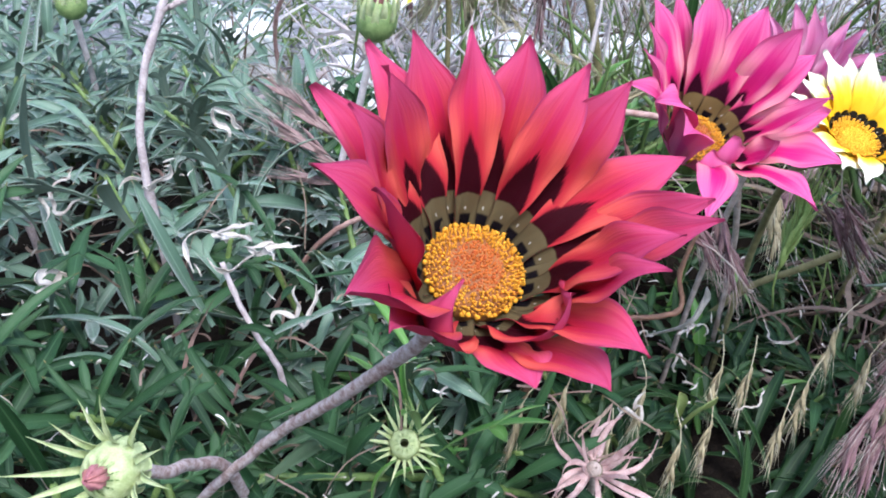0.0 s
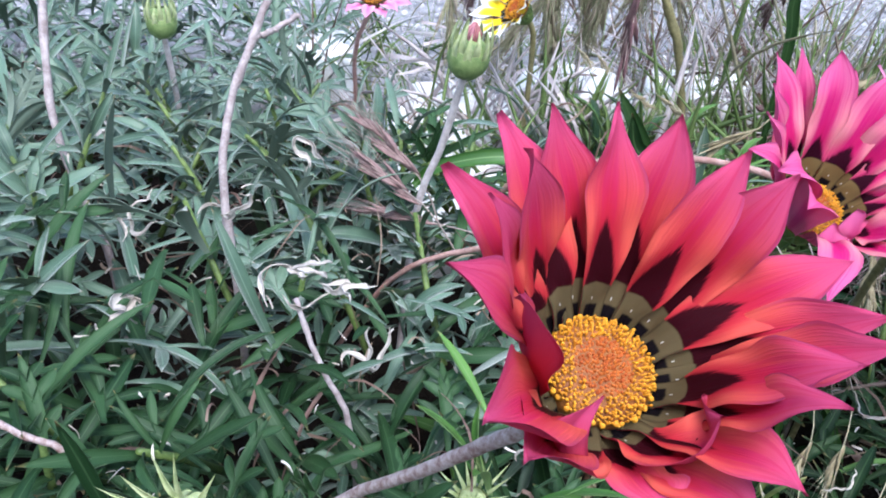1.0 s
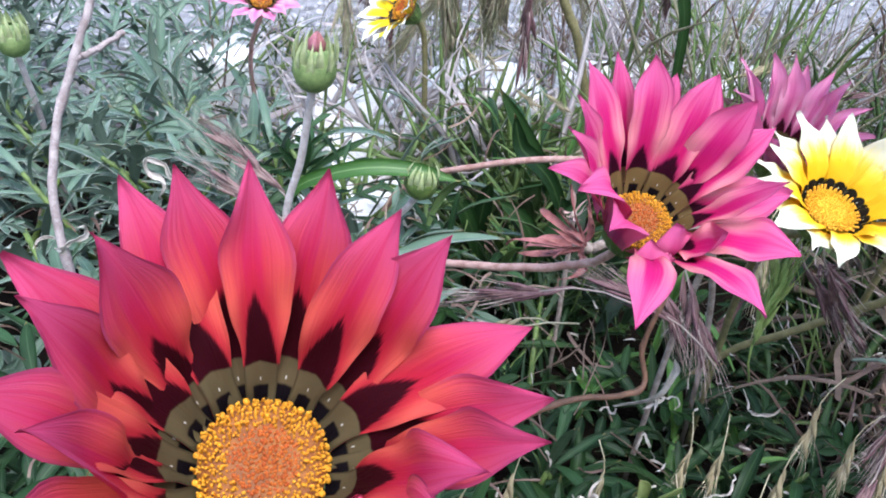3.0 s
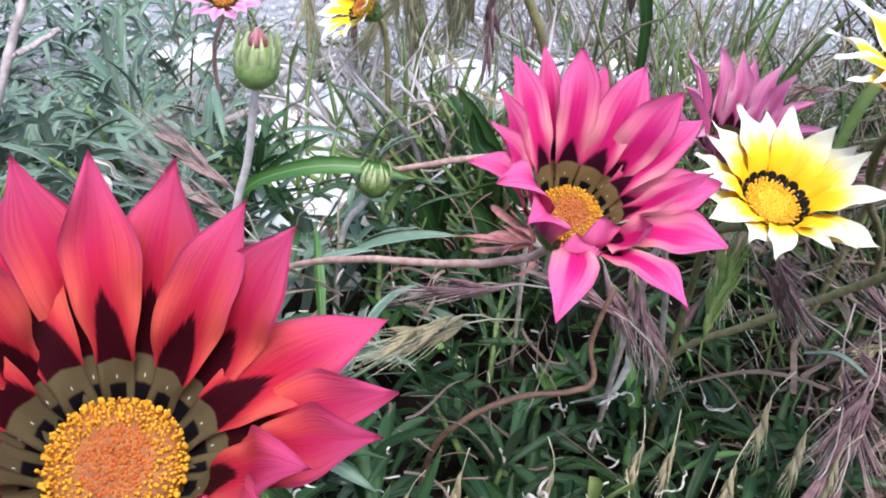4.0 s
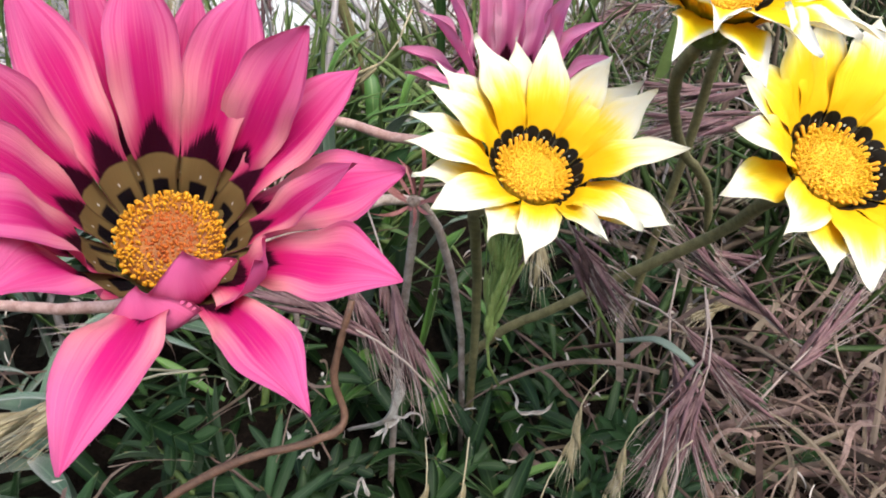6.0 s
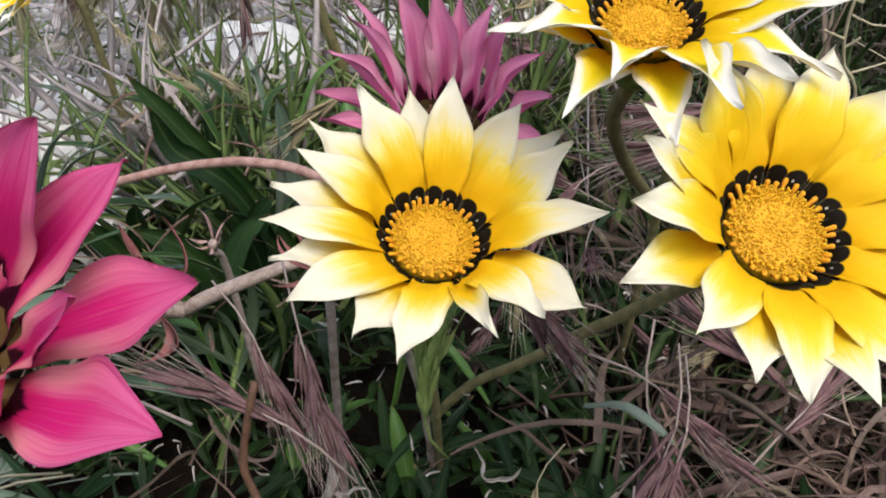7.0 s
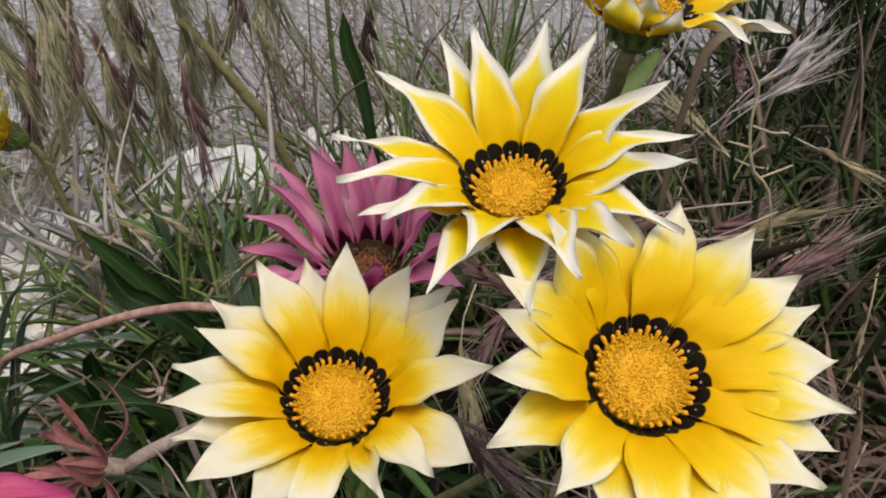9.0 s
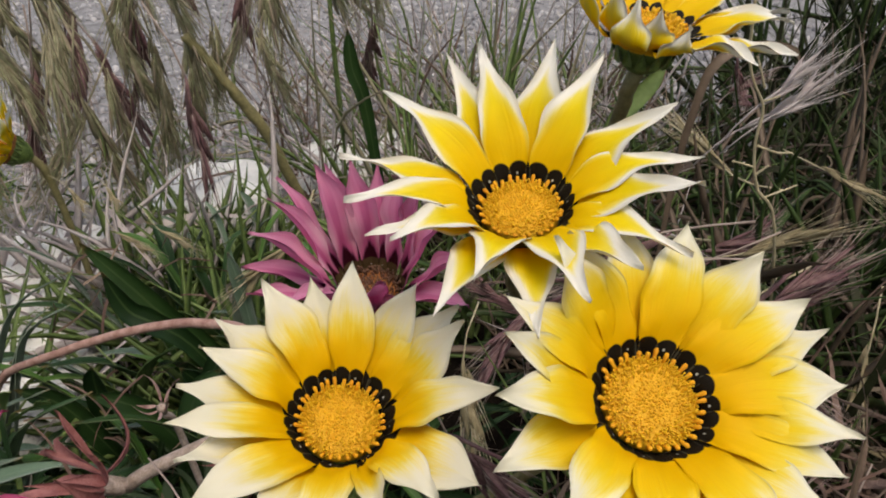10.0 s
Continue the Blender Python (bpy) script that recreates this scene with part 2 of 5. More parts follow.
TWIG = speckled("dry_twig", (0.20, 0.15, 0.12), (0.46, 0.37, 0.33), 240.0, 0.8, relief=0.8)
BROWN = speckled("brown_stem", (0.07, 0.032, 0.018), (0.17, 0.085, 0.05), 260.0, 0.6, relief=0.5)
CALYX = speckled("calyx_green", (0.06, 0.10, 0.02), (0.17, 0.24, 0.06), 300.0, 0.55, 0.08)
BUD = speckled("bud_green", (0.30, 0.36, 0.14), (0.52, 0.56, 0.30), 350.0, 0.5, 0.12)
BUD_DARK = speckled("bud_base_green", (0.13, 0.20, 0.06), (0.28, 0.36, 0.13), 350.0, 0.5, 0.12)
GOLDEN_CENTRE = speckled("floret_yellow_bud", (0.62, 0.33, 0.006), (0.80, 0.48, 0.012), 900.0, 0.65, 0.15, by_island=0.6, c=(0.78, 0.38, 0.008))
YELLOW_FLORET = speckled("floret_yellow", (0.70, 0.40, 0.006), (0.84, 0.54, 0.015), 700.0, 0.6, 0.15, by_island=0.5, c=(0.80, 0.42, 0.01))
FINGER = speckled("floret_orange_yellow", (0.76, 0.30, 0.006), (0.86, 0.42, 0.012), 600.0, 0.6, 0.15, by_island=0.4, c=(0.86, 0.48, 0.01))
GOLD = speckled("floret_gold", (0.56, 0.21, 0.006), (0.80, 0.41, 0.016), 700.0, 0.55, 0.15, by_island=0.5, c=(0.80, 0.38, 0.008))
ORANGE = speckled("floret_orange", (0.36, 0.085, 0.014), (0.50, 0.145, 0.020), 900.0, 0.7, 0.1, by_island=0.5, c=(0.34, 0.060, 0.022), specular=0.2)
DISC = speckled("disc_base", (0.15, 0.045, 0.008), (0.28, 0.10, 0.014), 500.0, 0.7)
STRAW = speckled("straw", (0.19, 0.125, 0.090), (0.40, 0.30, 0.225), 120.0, 0.7, 0.3, by_island=0.8, c=(0.16, 0.088, 0.075))
DRY_GRASS = speckled("dry_grass_blade", (0.065, 0.048, 0.032), (0.19, 0.145, 0.098), 90.0, 0.7, 0.15, by_island=0.85, c=(0.065, 0.042, 0.035))
# Dark copy of the green grass, with the stand's inner shade in its colour.
SHADE_GRASS = speckled("shaded_grass_blade", (0.014, 0.026, 0.007), (0.042, 0.058, 0.018), 90.0, 0.6, 0.15, by_island=0.6, c=(0.040, 0.028, 0.022), specular=0.25)
BROAD_GRASS = speckled("broad_grass_blade", (0.020, 0.052, 0.009), (0.060, 0.118, 0.026), 60.0, 0.5, 0.2, by_island=0.7, c=(0.040, 0.050, 0.020), specular=0.3)
PURPLE_GRASS = speckled("purple_grass_blade", (0.075, 0.040, 0.036), (0.175, 0.108, 0.090), 80.0, 0.65, 0.15, by_island=0.7, c=(0.18, 0.145, 0.088))
LILAC_GRASS = speckled("bleached_grass_blade", (0.60, 0.54, 0.54), (0.84, 0.80, 0.78), 80.0, 0.6, 0.40, by_island=0.5, c=(0.44, 0.34, 0.36))
GREEN_GRASS = speckled("green_grass_blade", (0.095, 0.185, 0.048), (0.21, 0.34, 0.105), 90.0, 0.55, 0.35, by_island=0.6, c=(0.22, 0.24, 0.08))
PURPLE = speckled("brome_husk_purple", (0.095, 0.045, 0.046), (0.25, 0.150, 0.140), 300.0, 0.65, 0.15, by_island=0.6, c=(0.14, 0.058, 0.075))
TAN = speckled("brome_husk_tan", (0.24, 0.19, 0.11), (0.44, 0.37, 0.22), 300.0, 0.65, 0.15, by_island=0.6, c=(0.20, 0.16, 0.08))
EAR_GREEN = speckled("ear_husk_green", (0.20, 0.32, 0.07), (0.36, 0.50, 0.16), 300.0, 0.6, 0.2, by_island=0.5, c=(0.30, 0.28, 0.10))
OLIVE = speckled("brome_husk_olive", (0.22, 0.235, 0.115), (0.46, 0.475, 0.28), 300.0, 0.65, 0.35, by_island=0.7, c=(0.36, 0.26, 0.22))
PINK_HUSK = speckled("brome_husk_pinkish", (0.19, 0.115, 0.105), (0.38, 0.275, 0.250), 300.0, 0.65, 0.2, by_island=0.6, c=(0.27, 0.15, 0.15))
AWN_PURPLE = speckled("awn_purple", (0.15, 0.085, 0.082), (0.34, 0.25, 0.225), 200.0, 0.5, by_island=0.7, c=(0.42, 0.36, 0.31))
AWN_TAN = speckled("awn_tan", (0.36, 0.31, 0.20), (0.56, 0.50, 0.36), 200.0, 0.5, by_island=0.5, c=(0.30, 0.24, 0.12))
CURL = speckled("curled_dead_leaf", (0.13, 0.078, 0.064), (0.32, 0.215, 0.180), 150.0, 0.75, 0.12, relief=0.6, by_island=0.8, c=(0.16, 0.10, 0.075))
WITHERED = speckled("withered_leaf", (0.40, 0.34, 0.29), (0.74, 0.69, 0.64), 220.0, 0.8, 0.1, relief=0.8, by_island=0.4, c=(0.36, 0.28, 0.22))
DEAD_PETAL = speckled("withered_petal", (0.27, 0.075, 0.11), (0.50, 0.22, 0.25), 260.0, 0.7, 0.15, relief=0.8, by_island=0.6, c=(0.32, 0.12, 0.05))
PALE_DEAD = speckled("bleached_petal", (0.34, 0.19, 0.18), (0.60, 0.42, 0.39), 260.0, 0.75, 0.15, relief=0.8)
# Near black, since the shade under the plants is put into its colour.
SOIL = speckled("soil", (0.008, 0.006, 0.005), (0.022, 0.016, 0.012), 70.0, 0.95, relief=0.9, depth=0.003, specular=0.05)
GRIT = speckled("path_grit", (0.14, 0.138, 0.146), (0.31, 0.302, 0.315), 60.0, 0.9, relief=0.9, depth=0.002)
PEBBLE = speckled("pebble", (0.13, 0.127, 0.142), (0.31, 0.300, 0.320), 120.0, 0.8, by_island=0.95, c=(0.46, 0.45, 0.465))
SLAB = speckled("pale_limestone", (0.74, 0.73, 0.71), (0.90, 0.895, 0.885), 55.0, 0.85, relief=0.9, depth=0.002)


# ---- building helpers ----
class Geo:
    """Gathers vertices, faces, material numbers and texture coordinates of one mesh."""

    def __init__(self):
        self.v, self.f, self.m, self.t = [], [], [], []

    def grid(self, p, uv, m=0, closed=False, flip=False):
        nu, nv = p.shape[:2]
        o = len(self.v)
        self.v += [tuple(q) for q in p.reshape(-1, 3).tolist()]
        self.t += [tuple(q) for q in uv.reshape(-1, 2).tolist()]
        for i in range(nu - 1):
            for j in range(nv if closed else nv - 1):
                k = (j + 1) % nv
                face = (o + i * nv + j, o + i * nv + k, o + (i + 1) * nv + k, o + (i + 1) * nv + j)
                self.f.append(face[::-1] if flip else face)
                self.m.append(m)
        return o

    def leaf(self, top, down, uv):
        """A thin blade: upper sheet, lower sheet and the closed rim between them."""
        nu, nv = top.shape[:2]
        a = self.grid(top, uv, 0, flip=True)
        b = self.grid(down, uv, 1)
        rim = [i * nv for i in range(nu)] + [(nu - 1) * nv + j for j in range(1, nv)] + [i * nv + nv - 1 for i in range(nu - 2, -1, -1)] + [j for j in range(nv - 2, 0, -1)]
        for i, p in enumerate(rim):
            q = rim[(i + 1) % len(rim)]
            self.f.append((a + p, a + q, b + q, b + p))
            self.m.append(1)

    def tube(self, pts, radii, sides=8, m=0):
        p = np.array(pts, float)
        r = np.broadcast_to(np.array(radii, float), (len(p),))
        d = np.gradient(p, axis=0)
        d /= np.linalg.norm(d, axis=1)[:, None] + 1e-12
        side = np.cross(d[0], (0.3, 0.2, 0.93))
        rows = []
        for i in range(len(p)):
            side = side - d[i] * (side @ d[i])
            side /= np.linalg.norm(side) + 1e-12
            up = np.cross(d[i], side)
            a = np.linspace(0, 2 * math.pi, sides, endpoint=False)[:, None]
            rows.append(p[i] + r[i] * (np.cos(a) * side + np.sin(a) * up))
        uv = np.zeros((len(p), sides, 2))
        uv[:, :, 0] = np.linspace(0, 1, len(p))[:, None]
        uv[:, :, 1] = np.linspace(0, 1, sides)[None]
        o = self.grid(np.array(rows), uv, m, closed=True)
        self.f += [tuple(range(o + sides - 1, o - 1, -1)), tuple(o + (len(p) - 1) * sides + j for j in range(sides))]
        self.m += [m, m]

    def add(self, other, matrix, m=None):
        o = len(self.v)
        a = np.array(other.v) @ np.array(matrix.to_3x3()).T + np.array(matrix.translation)
        self.v += [tuple(q) for q in a.tolist()]
        self.t += other.t
        self.f += [tuple(i + o for i in f) for f in other.f]
        self.m += other.m if m is None else [m] * len(other.m)

    def mesh(self, name, materials, soft=True):
        me = bpy.data.meshes.new(name)
        me.from_pydata(self.v, [], self.f)
        for m in materials:
            me.materials.append(m)
        me.polygons.foreach_set("material_index", self.m)
        me.polygons.foreach_set("use_smooth", [soft] * len(self.f))
        layer = me.uv_layers.new(name="UVMap")
        index = np.zeros(len(me.loops), int)
        me.loops.foreach_get("vertex_index", index)
        layer.data.foreach_set("uv", np.array(self.t)[index].ravel())
        me.update()
        return me


def part(name, geo, materials, parent, label=""):
    materials = materials if isinstance(materials, (tuple, list)) else (materials,)
    ob = new(name, geo.mesh(name, materials) if isinstance(geo, Geo) else geo)
    ob.parent = parent
    return tagged(ob, label)


def thing(name, m, label, category, group="", kind=""):
    ob = new(name)
    ob.empty_display_size = 0.01
    ob.matrix_basis = m
    return tagged(ob, label, category, group, kind)


def smooth_line(pts, count):
    """A rounded line through a few bend points."""
    p = np.array(pts, float)
    q = np.vstack([2 * p[0] - p[1], p, 2 * p[-1] - p[-2]])
    out = []
    for s in np.linspace(0, len(p) - 1 - 1e-6, count):
        i, t = int(s), s - int(s)
        a, b, c, d = q[i], q[i + 1], q[i + 2], q[i + 3]
        out.append(0.5 * (2 * b + (c - a) * t + (2 * a - 5 * b + 4 * c - d) * t * t + (3 * b - a - 3 * c + d) * t ** 3))
    return np.array(out)


def local(m, pts):
    inv = m.inverted()
    return [tuple(inv @ Vector(p)) for p in pts]


def facing(place, normal):
    """The pose of a flower at place whose face looks along normal, its x axis as level as can be."""
    z = Vector(normal).normalized()
    x = (Vector((1, 0, 0)) - z * z.x).normalized()
    y = z.cross(x)
    return Matrix.Translation(place) @ Matrix((x, y, z)).transposed().to_4x4()


def rounded(stops, n):
    x = np.linspace(0, 1, n)
    y = np.interp(np.linspace(0, 1, 121), [s[0] for s in stops], [s[1] for s in stops])
    pad = np.concatenate([np.full(6, y[0]), y, np.full(6, y[-1])])
    y2 = np.convolve(pad, np.ones(13) / 13, "valid")
    y2[-8:] = y[-8:]
    return np.interp(x, np.linspace(0, 1, 121), y2)


PETAL_OUTLINE = ((0, 0.40), (0.14, 0.47), (0.28, 0.64), (0.45, 0.86), (0.60, 0.99), (0.69, 1.0), (0.77, 0.84), (0.85, 0.54), (0.92, 0.27), (0.97, 0.11), (1.0, 0.012))
ROUND = ((0, 0.42), (0.14, 0.48), (0.28, 0.62), (0.45, 0.84), (0.60, 0.99), (0.72, 0.97), (0.82, 0.74), (0.90, 0.46), (0.96, 0.21), (1.0, 0.02))
BROAD = ((0, 0.54), (0.14, 0.66), (0.28, 0.82), (0.46, 0.98), (0.60, 1.0), (0.70, 0.92), (0.78, 0.66), (0.86, 0.36), (0.94, 0.16), (1.0, 0.012))
LONG_TIP = ((0, 0.52), (0.14, 0.64), (0.28, 0.88), (0.42, 1.0), (0.52, 0.98), (0.62, 0.78), (0.74, 0.48), (0.86, 0.25), (0.94, 0.12), (1.0, 0.012))


def petal(rng, disc, sink, layer, base_az, az, rad, h, width, rise, bow, slack, cup, twist, outline, roll=0.0):
    """One ray floret from the disc's rim to its tip at azimuth az, rad out and h up (mm), on a bent line."""
    nu, nv = 26, 11
    p0 = np.array((disc * (0.90 if sink < 0.001 else 0.86), -sink))
    p3 = np.array((rad, h)) / 1000
    d = p3 - p0
    ln, a = np.linalg.norm(d), math.atan2(d[1], d[0])
    p1 = p0 + ln * 0.36 * slack * np.array((math.cos(rise), math.sin(rise)))
    p2 = p3 - ln * 0.36 * slack * np.array((math.cos(a + bow), math.sin(a + bow)))
    u = np.linspace(0, 1, nu)[:, None]
    c = (1 - u) ** 3 * p0 + 3 * u * (1 - u) ** 2 * p1 + 3 * u * u * (1 - u) * p2 + u ** 3 * p3
    t = np.gradient(c, axis=0)
    t /= np.linalg.norm(t, axis=1)[:, None]
    s = np.linspace(0, 1, nu)
    ang = np.radians(base_az + ((az - base_az + 180) % 360 - 180) * (s * s * (3 - 2 * s)))
    out = np.stack([np.cos(ang), np.sin(ang), 0 * ang], 1)
    side = np.stack([-np.sin(ang), np.cos(ang), 0 * ang], 1)
    axis = out * c[:, :1] + np.array((0, 0, 1)) * c[:, 1:]
    normal = out * -t[:, 1:] + np.array((0, 0, 1)) * t[:, :1]
    axis = axis + normal * (layer * np.sin(math.pi * np.clip(s * 1.05, 0, 1)))[:, None]
    tw = np.radians(twist) * s ** 1.5
    side, normal = side * np.cos(tw)[:, None] + normal * np.sin(tw)[:, None], normal * np.cos(tw)[:, None] - side * np.sin(tw)[:, None]
    half = width * rng.uniform(0.92, 1.10) / 2000 * rounded(outline, nu)
    v = np.linspace(-1, 1, nv)
    ph = rng.uniform(0, 6.28, 3)
    bowl = np.clip((s[:, None] - 0.35) / 0.35, 0.0, 1.0) * 1.25 - 0.25 if layer < 0 and cup < 0.35 else 1.0
    lift = cup * bowl * (v[None] ** 2 - 0.25) * half[:, None] - 0.12 * half[:, None] * np.exp(-(v[None] / 0.16) ** 2) + 0.035 * half[:, None] * np.cos(v[None] * 9.5)
    lift = lift + 0.0005 * s[:, None] * np.sin(s[:, None] * 9 + ph[0] + v[None] * 1.5) + 0.00045 * np.abs(v[None]) * np.sin(s[:, None] * 17 + ph[1] + 2 * v[None])
    skew = rng.uniform(-0.22, 0.22) * np.sin(math.pi * np.clip(s[:, None], 0, 1)) ** 1.5
    reach = half[:, None] * (v[None] + skew * (1 - v[None] ** 2)) * (1 + 0.06 * np.sin(s[:, None] * 11 + ph[2]) + 0.03 * np.sin(s[:, None] * 23 + ph[0]))
    reach = reach + rng.normal(0, 0.0007) * s[:, None] ** 3
    curl = roll * np.clip((s[:, None] - 0.40) / 0.35, 0, 1) * np.abs(v[None]) ** 2.5
    lift, reach = lift + 0.75 * half[:, None] * curl, reach * (1 - 0.32 * curl)
    top = axis[:, None] + side[:, None] * reach[..., None] + normal[:, None] * lift[..., None]
    thick = 0.00034 * (1 - 0.75 * np.abs(v[None]) ** 3) * (1 - 0.6 * s[:, None])
    down = top - normal[:, None] * thick[..., None]
    uv = np.stack(np.broadcast_arrays(s[:, None], v[None] * 0.5 + 0.5), -1)
    g = Geo()
    g.leaf(top, down, uv)
    return g


def floret_disc(owner, disc, rng, height, buds, ring, centre, rim, sink, fringe, base):
    """The domed centre with its packed florets: closed buds inside, open golden ones round them."""
    a = np.linspace(0, 2 * math.pi, 28, endpoint=False)
    drop = -0.75 * max(0.0, sink - 0.0006)
    rows = [[(disc * k * math.cos(x), disc * k * math.sin(x), z + drop) for x in a] for k, z in ((0.70, -0.004), (0.92, -0.002), (0.90, height * 0.50), (0.72, height * 0.76), (0.4, height * 0.95), (0.02, height))]
    g = Geo()
    g.grid(np.array(rows), np.zeros((6, 28, 2)), closed=True)
    part("disc", g, base, owner)
    inner, outer, rays = Geo(), Geo(), Geo()
    for i in range(buds):
        k = math.sqrt((i + 0.5) / buds)
        x = i * 2.399963
        r = disc * 0.90 * k
        z = height * (1 - 0.50 * k * k) + drop
        lean = k * 0.45
        size = disc * 1.45 / math.sqrt(buds)
        mid = Vector((r * math.cos(x), r * math.sin(x), z)) + Vector(rng.normal(0, 0.22, 3)) * size
        axis = (Vector((math.cos(x) * math.sin(lean), math.sin(x) * math.sin(lean), math.cos(lean))) + Vector(rng.normal(0, 0.22, 3))).normalized()
        size *= rng.uniform(0.75, 1.2)
        up = axis * size * rng.uniform(0.9, 1.2)
        if k < (0.60 if fringe is not GOLD else 0.54):
            inner.tube([mid - up, mid + up * 0.1, mid + up * 0.55, mid + up * 0.8], [size * 0.5, size * 0.58, size * 0.42, size * 0.1], 5)
        else:
            tall = rng.uniform(1.0, 2.0)
            sway = Vector((rng.normal(0, 0.2), rng.normal(0, 0.2), 0)) * size
            outer.tube([mid - up, mid + up * tall * 0.45, mid + up * tall * 0.8 + sway * 0.6, mid + up * tall + sway, mid + up * (tall + 0.25) + sway], [size * 0.34, size * 0.28, size * 0.38, size * 0.44, size * 0.12], 6)
    for i in range(ring):
        x = 2 * math.pi * (i + rng.uniform(-0.25, 0.25)) / ring
        lean = rng.uniform(0.55, 0.95)
        mid = Vector((disc * 0.84 * math.cos(x), disc * 0.84 * math.sin(x), height * 0.30 + drop))
        axis = Vector((math.cos(x) * math.sin(lean), math.sin(x) * math.sin(lean), math.cos(lean)))
        ln = disc * rng.uniform(0.20, 0.34) * (0.55 if fringe is GOLD else 1.0)
        w = disc * 0.046
        rays.tube([mid, mid + axis * ln * 0.5, mid + axis * ln * 0.85, mid + axis * ln], [w, w * 0.9, w * 1.15, w * 0.7], 6)
    tagged(part("bud_cushion", inner, centre, owner, "packed closed floret buds"), kind="stuff")
    tagged(part("floret_ring", outer, rim, owner, "golden open disc florets"), kind="stuff")
    tagged(part("floret_fringe", rays, fringe, owner, "outermost florets pointing outwards"), kind="stuff")


def calyx(owner, disc, rng, depth=0.011, colour=None, sink=0.0):
    g = Geo()
    a = np.linspace(0, 2 * math.pi, 20, endpoint=False)
    rows = [[(r * disc * math.cos(x), r * disc * math.sin(x), z * depth - sink) for x in a] for r, z in ((0.22, -1.15), (0.5, -1.0), (0.78, -0.72), (0.92, -0.35), (0.96, -0.02))]
    g.grid(np.array(rows), np.zeros((5, 20, 2)), closed=True)
    cup = part("calyx", g, colour or CALYX, owner, "green cup of fused bracts")
    for i in range(14):
        x = 2 * math.pi * (i + 0.5) / 14
        s = np.linspace(0, 1, 6)
        r = disc * (0.90 + 0.14 * s)
        z = -0.006 + 0.0042 * s - sink
        mid = np.stack([r * math.cos(x), r * math.sin(x), z], 1)
        across = np.array((-math.sin(x), math.cos(x), 0)) * 0.0012
        w = (1 - s ** 2)[:, None, None] * np.array((-1, 0, 1))[None, :, None] * across
        top = mid[:, None] + w
        b = Geo()
        b.leaf(top, top - np.array((0, 0, 0.0003)), np.zeros((6, 3, 2)))
        part("bract", b, (colour or CALYX, colour or CALYX), cup)


def gazania(place, normal, disc, petals, colours, rise, label, stem=(), stem_skin=None, stem_radius=0.0016, seed=1, height=0.0032, buds=300, ring=22, outline=PETAL_OUTLINE, group="gazania flowers", stem_label="", calyx_depth=0.011, name="gazania_flower", centre=None, disc_fill=1.0, cup_default=0.22, rim=None, sink=0.0006, fringe=None, roll=0.0, layer=0.0010):
    """petals: rows of azimuth, reach and lift of the tip (mm), width (mm) and bow, slack, cup, twist, root azimuth."""
    rng = np.random.default_rng(seed)
    m = facing(place, normal)
    f = thing(name, m, label, "flower", group)
    rows = sorted(petals)
    n = len(rows)
    start = np.mean([(r[0] - i * 360 / n + 180) % 360 - 180 for i, r in enumerate(rows)])
    for i, (az, rad, h, width, *more) in enumerate(rows):
        bow, slack, cup, twist, root = (*more, *(-18, 1.0, cup_default, 0, None)[len(more):])
        even = start + i * 360 / n
        base = az + ((even - az + 180) % 360 - 180) * 0.55 if root is None else root
        g = petal(rng, disc, sink, layer * (1 if i % 2 else -1), base, az, rad, h, width, radians(rise), radians(bow), slack, cup, twist + rng.uniform(-6, 6), outline, roll)
        part("petal", g, colours, f)
    floret_disc(f, disc * disc_fill, rng, height, buds, ring, centre or ORANGE, rim or GOLD, sink, fringe or rim or GOLD, GOLDEN_CENTRE if fringe else DISC)
    calyx(f, disc * 0.92, rng, calyx_depth, sink=max(0.0, sink - 0.001))
    if len(stem):
        first = tuple(m @ Vector((0, 0, -calyx_depth - max(0.0, sink - 0.001))))
        line = smooth_line([first, *stem], 40)
        line = line + rng.normal(0, 0.00012, line.shape)
        g = Geo()
        g.tube(local(m, line), np.linspace(stem_radius * 1.05, stem_radius * 0.95, 40), 10)
        part("stem", g, stem_skin, f, stem_label)
    return f


# ---- ground ----
def height_at(x, y):
    return 0.012 + 0.010 * (noise.noise((x * 5, y * 5, 0.3)) + 0.5 * noise.noise((x * 14, y * 14, 1.7)))


g = Geo()
xs = np.concatenate([-np.geomspace(60, 0.8, 14), np.linspace(-0.7, 0.9, 81), np.geomspace(1.0, 60, 14)])
ys = np.concatenate([-np.geomspace(60, 0.4, 10), np.linspace(-0.3, 0.84, 58), np.geomspace(0.87, 80, 20)])
sheet = np.array([[(x, y, height_at(x, y) if -0.7 <= x <= 0.9 and -0.3 <= y <= 0.84 else 0.008) for x in xs] for y in ys])
g.grid(sheet, np.zeros((*sheet.shape[:2], 2)), flip=False)
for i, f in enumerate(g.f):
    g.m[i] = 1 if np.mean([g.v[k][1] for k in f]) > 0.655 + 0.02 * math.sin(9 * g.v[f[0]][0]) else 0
tagged(new("ground", g.mesh("ground", (SOIL, GRIT))), "bare soil darkened for shade, meeting a grey grit path", "ground", kind="structure")

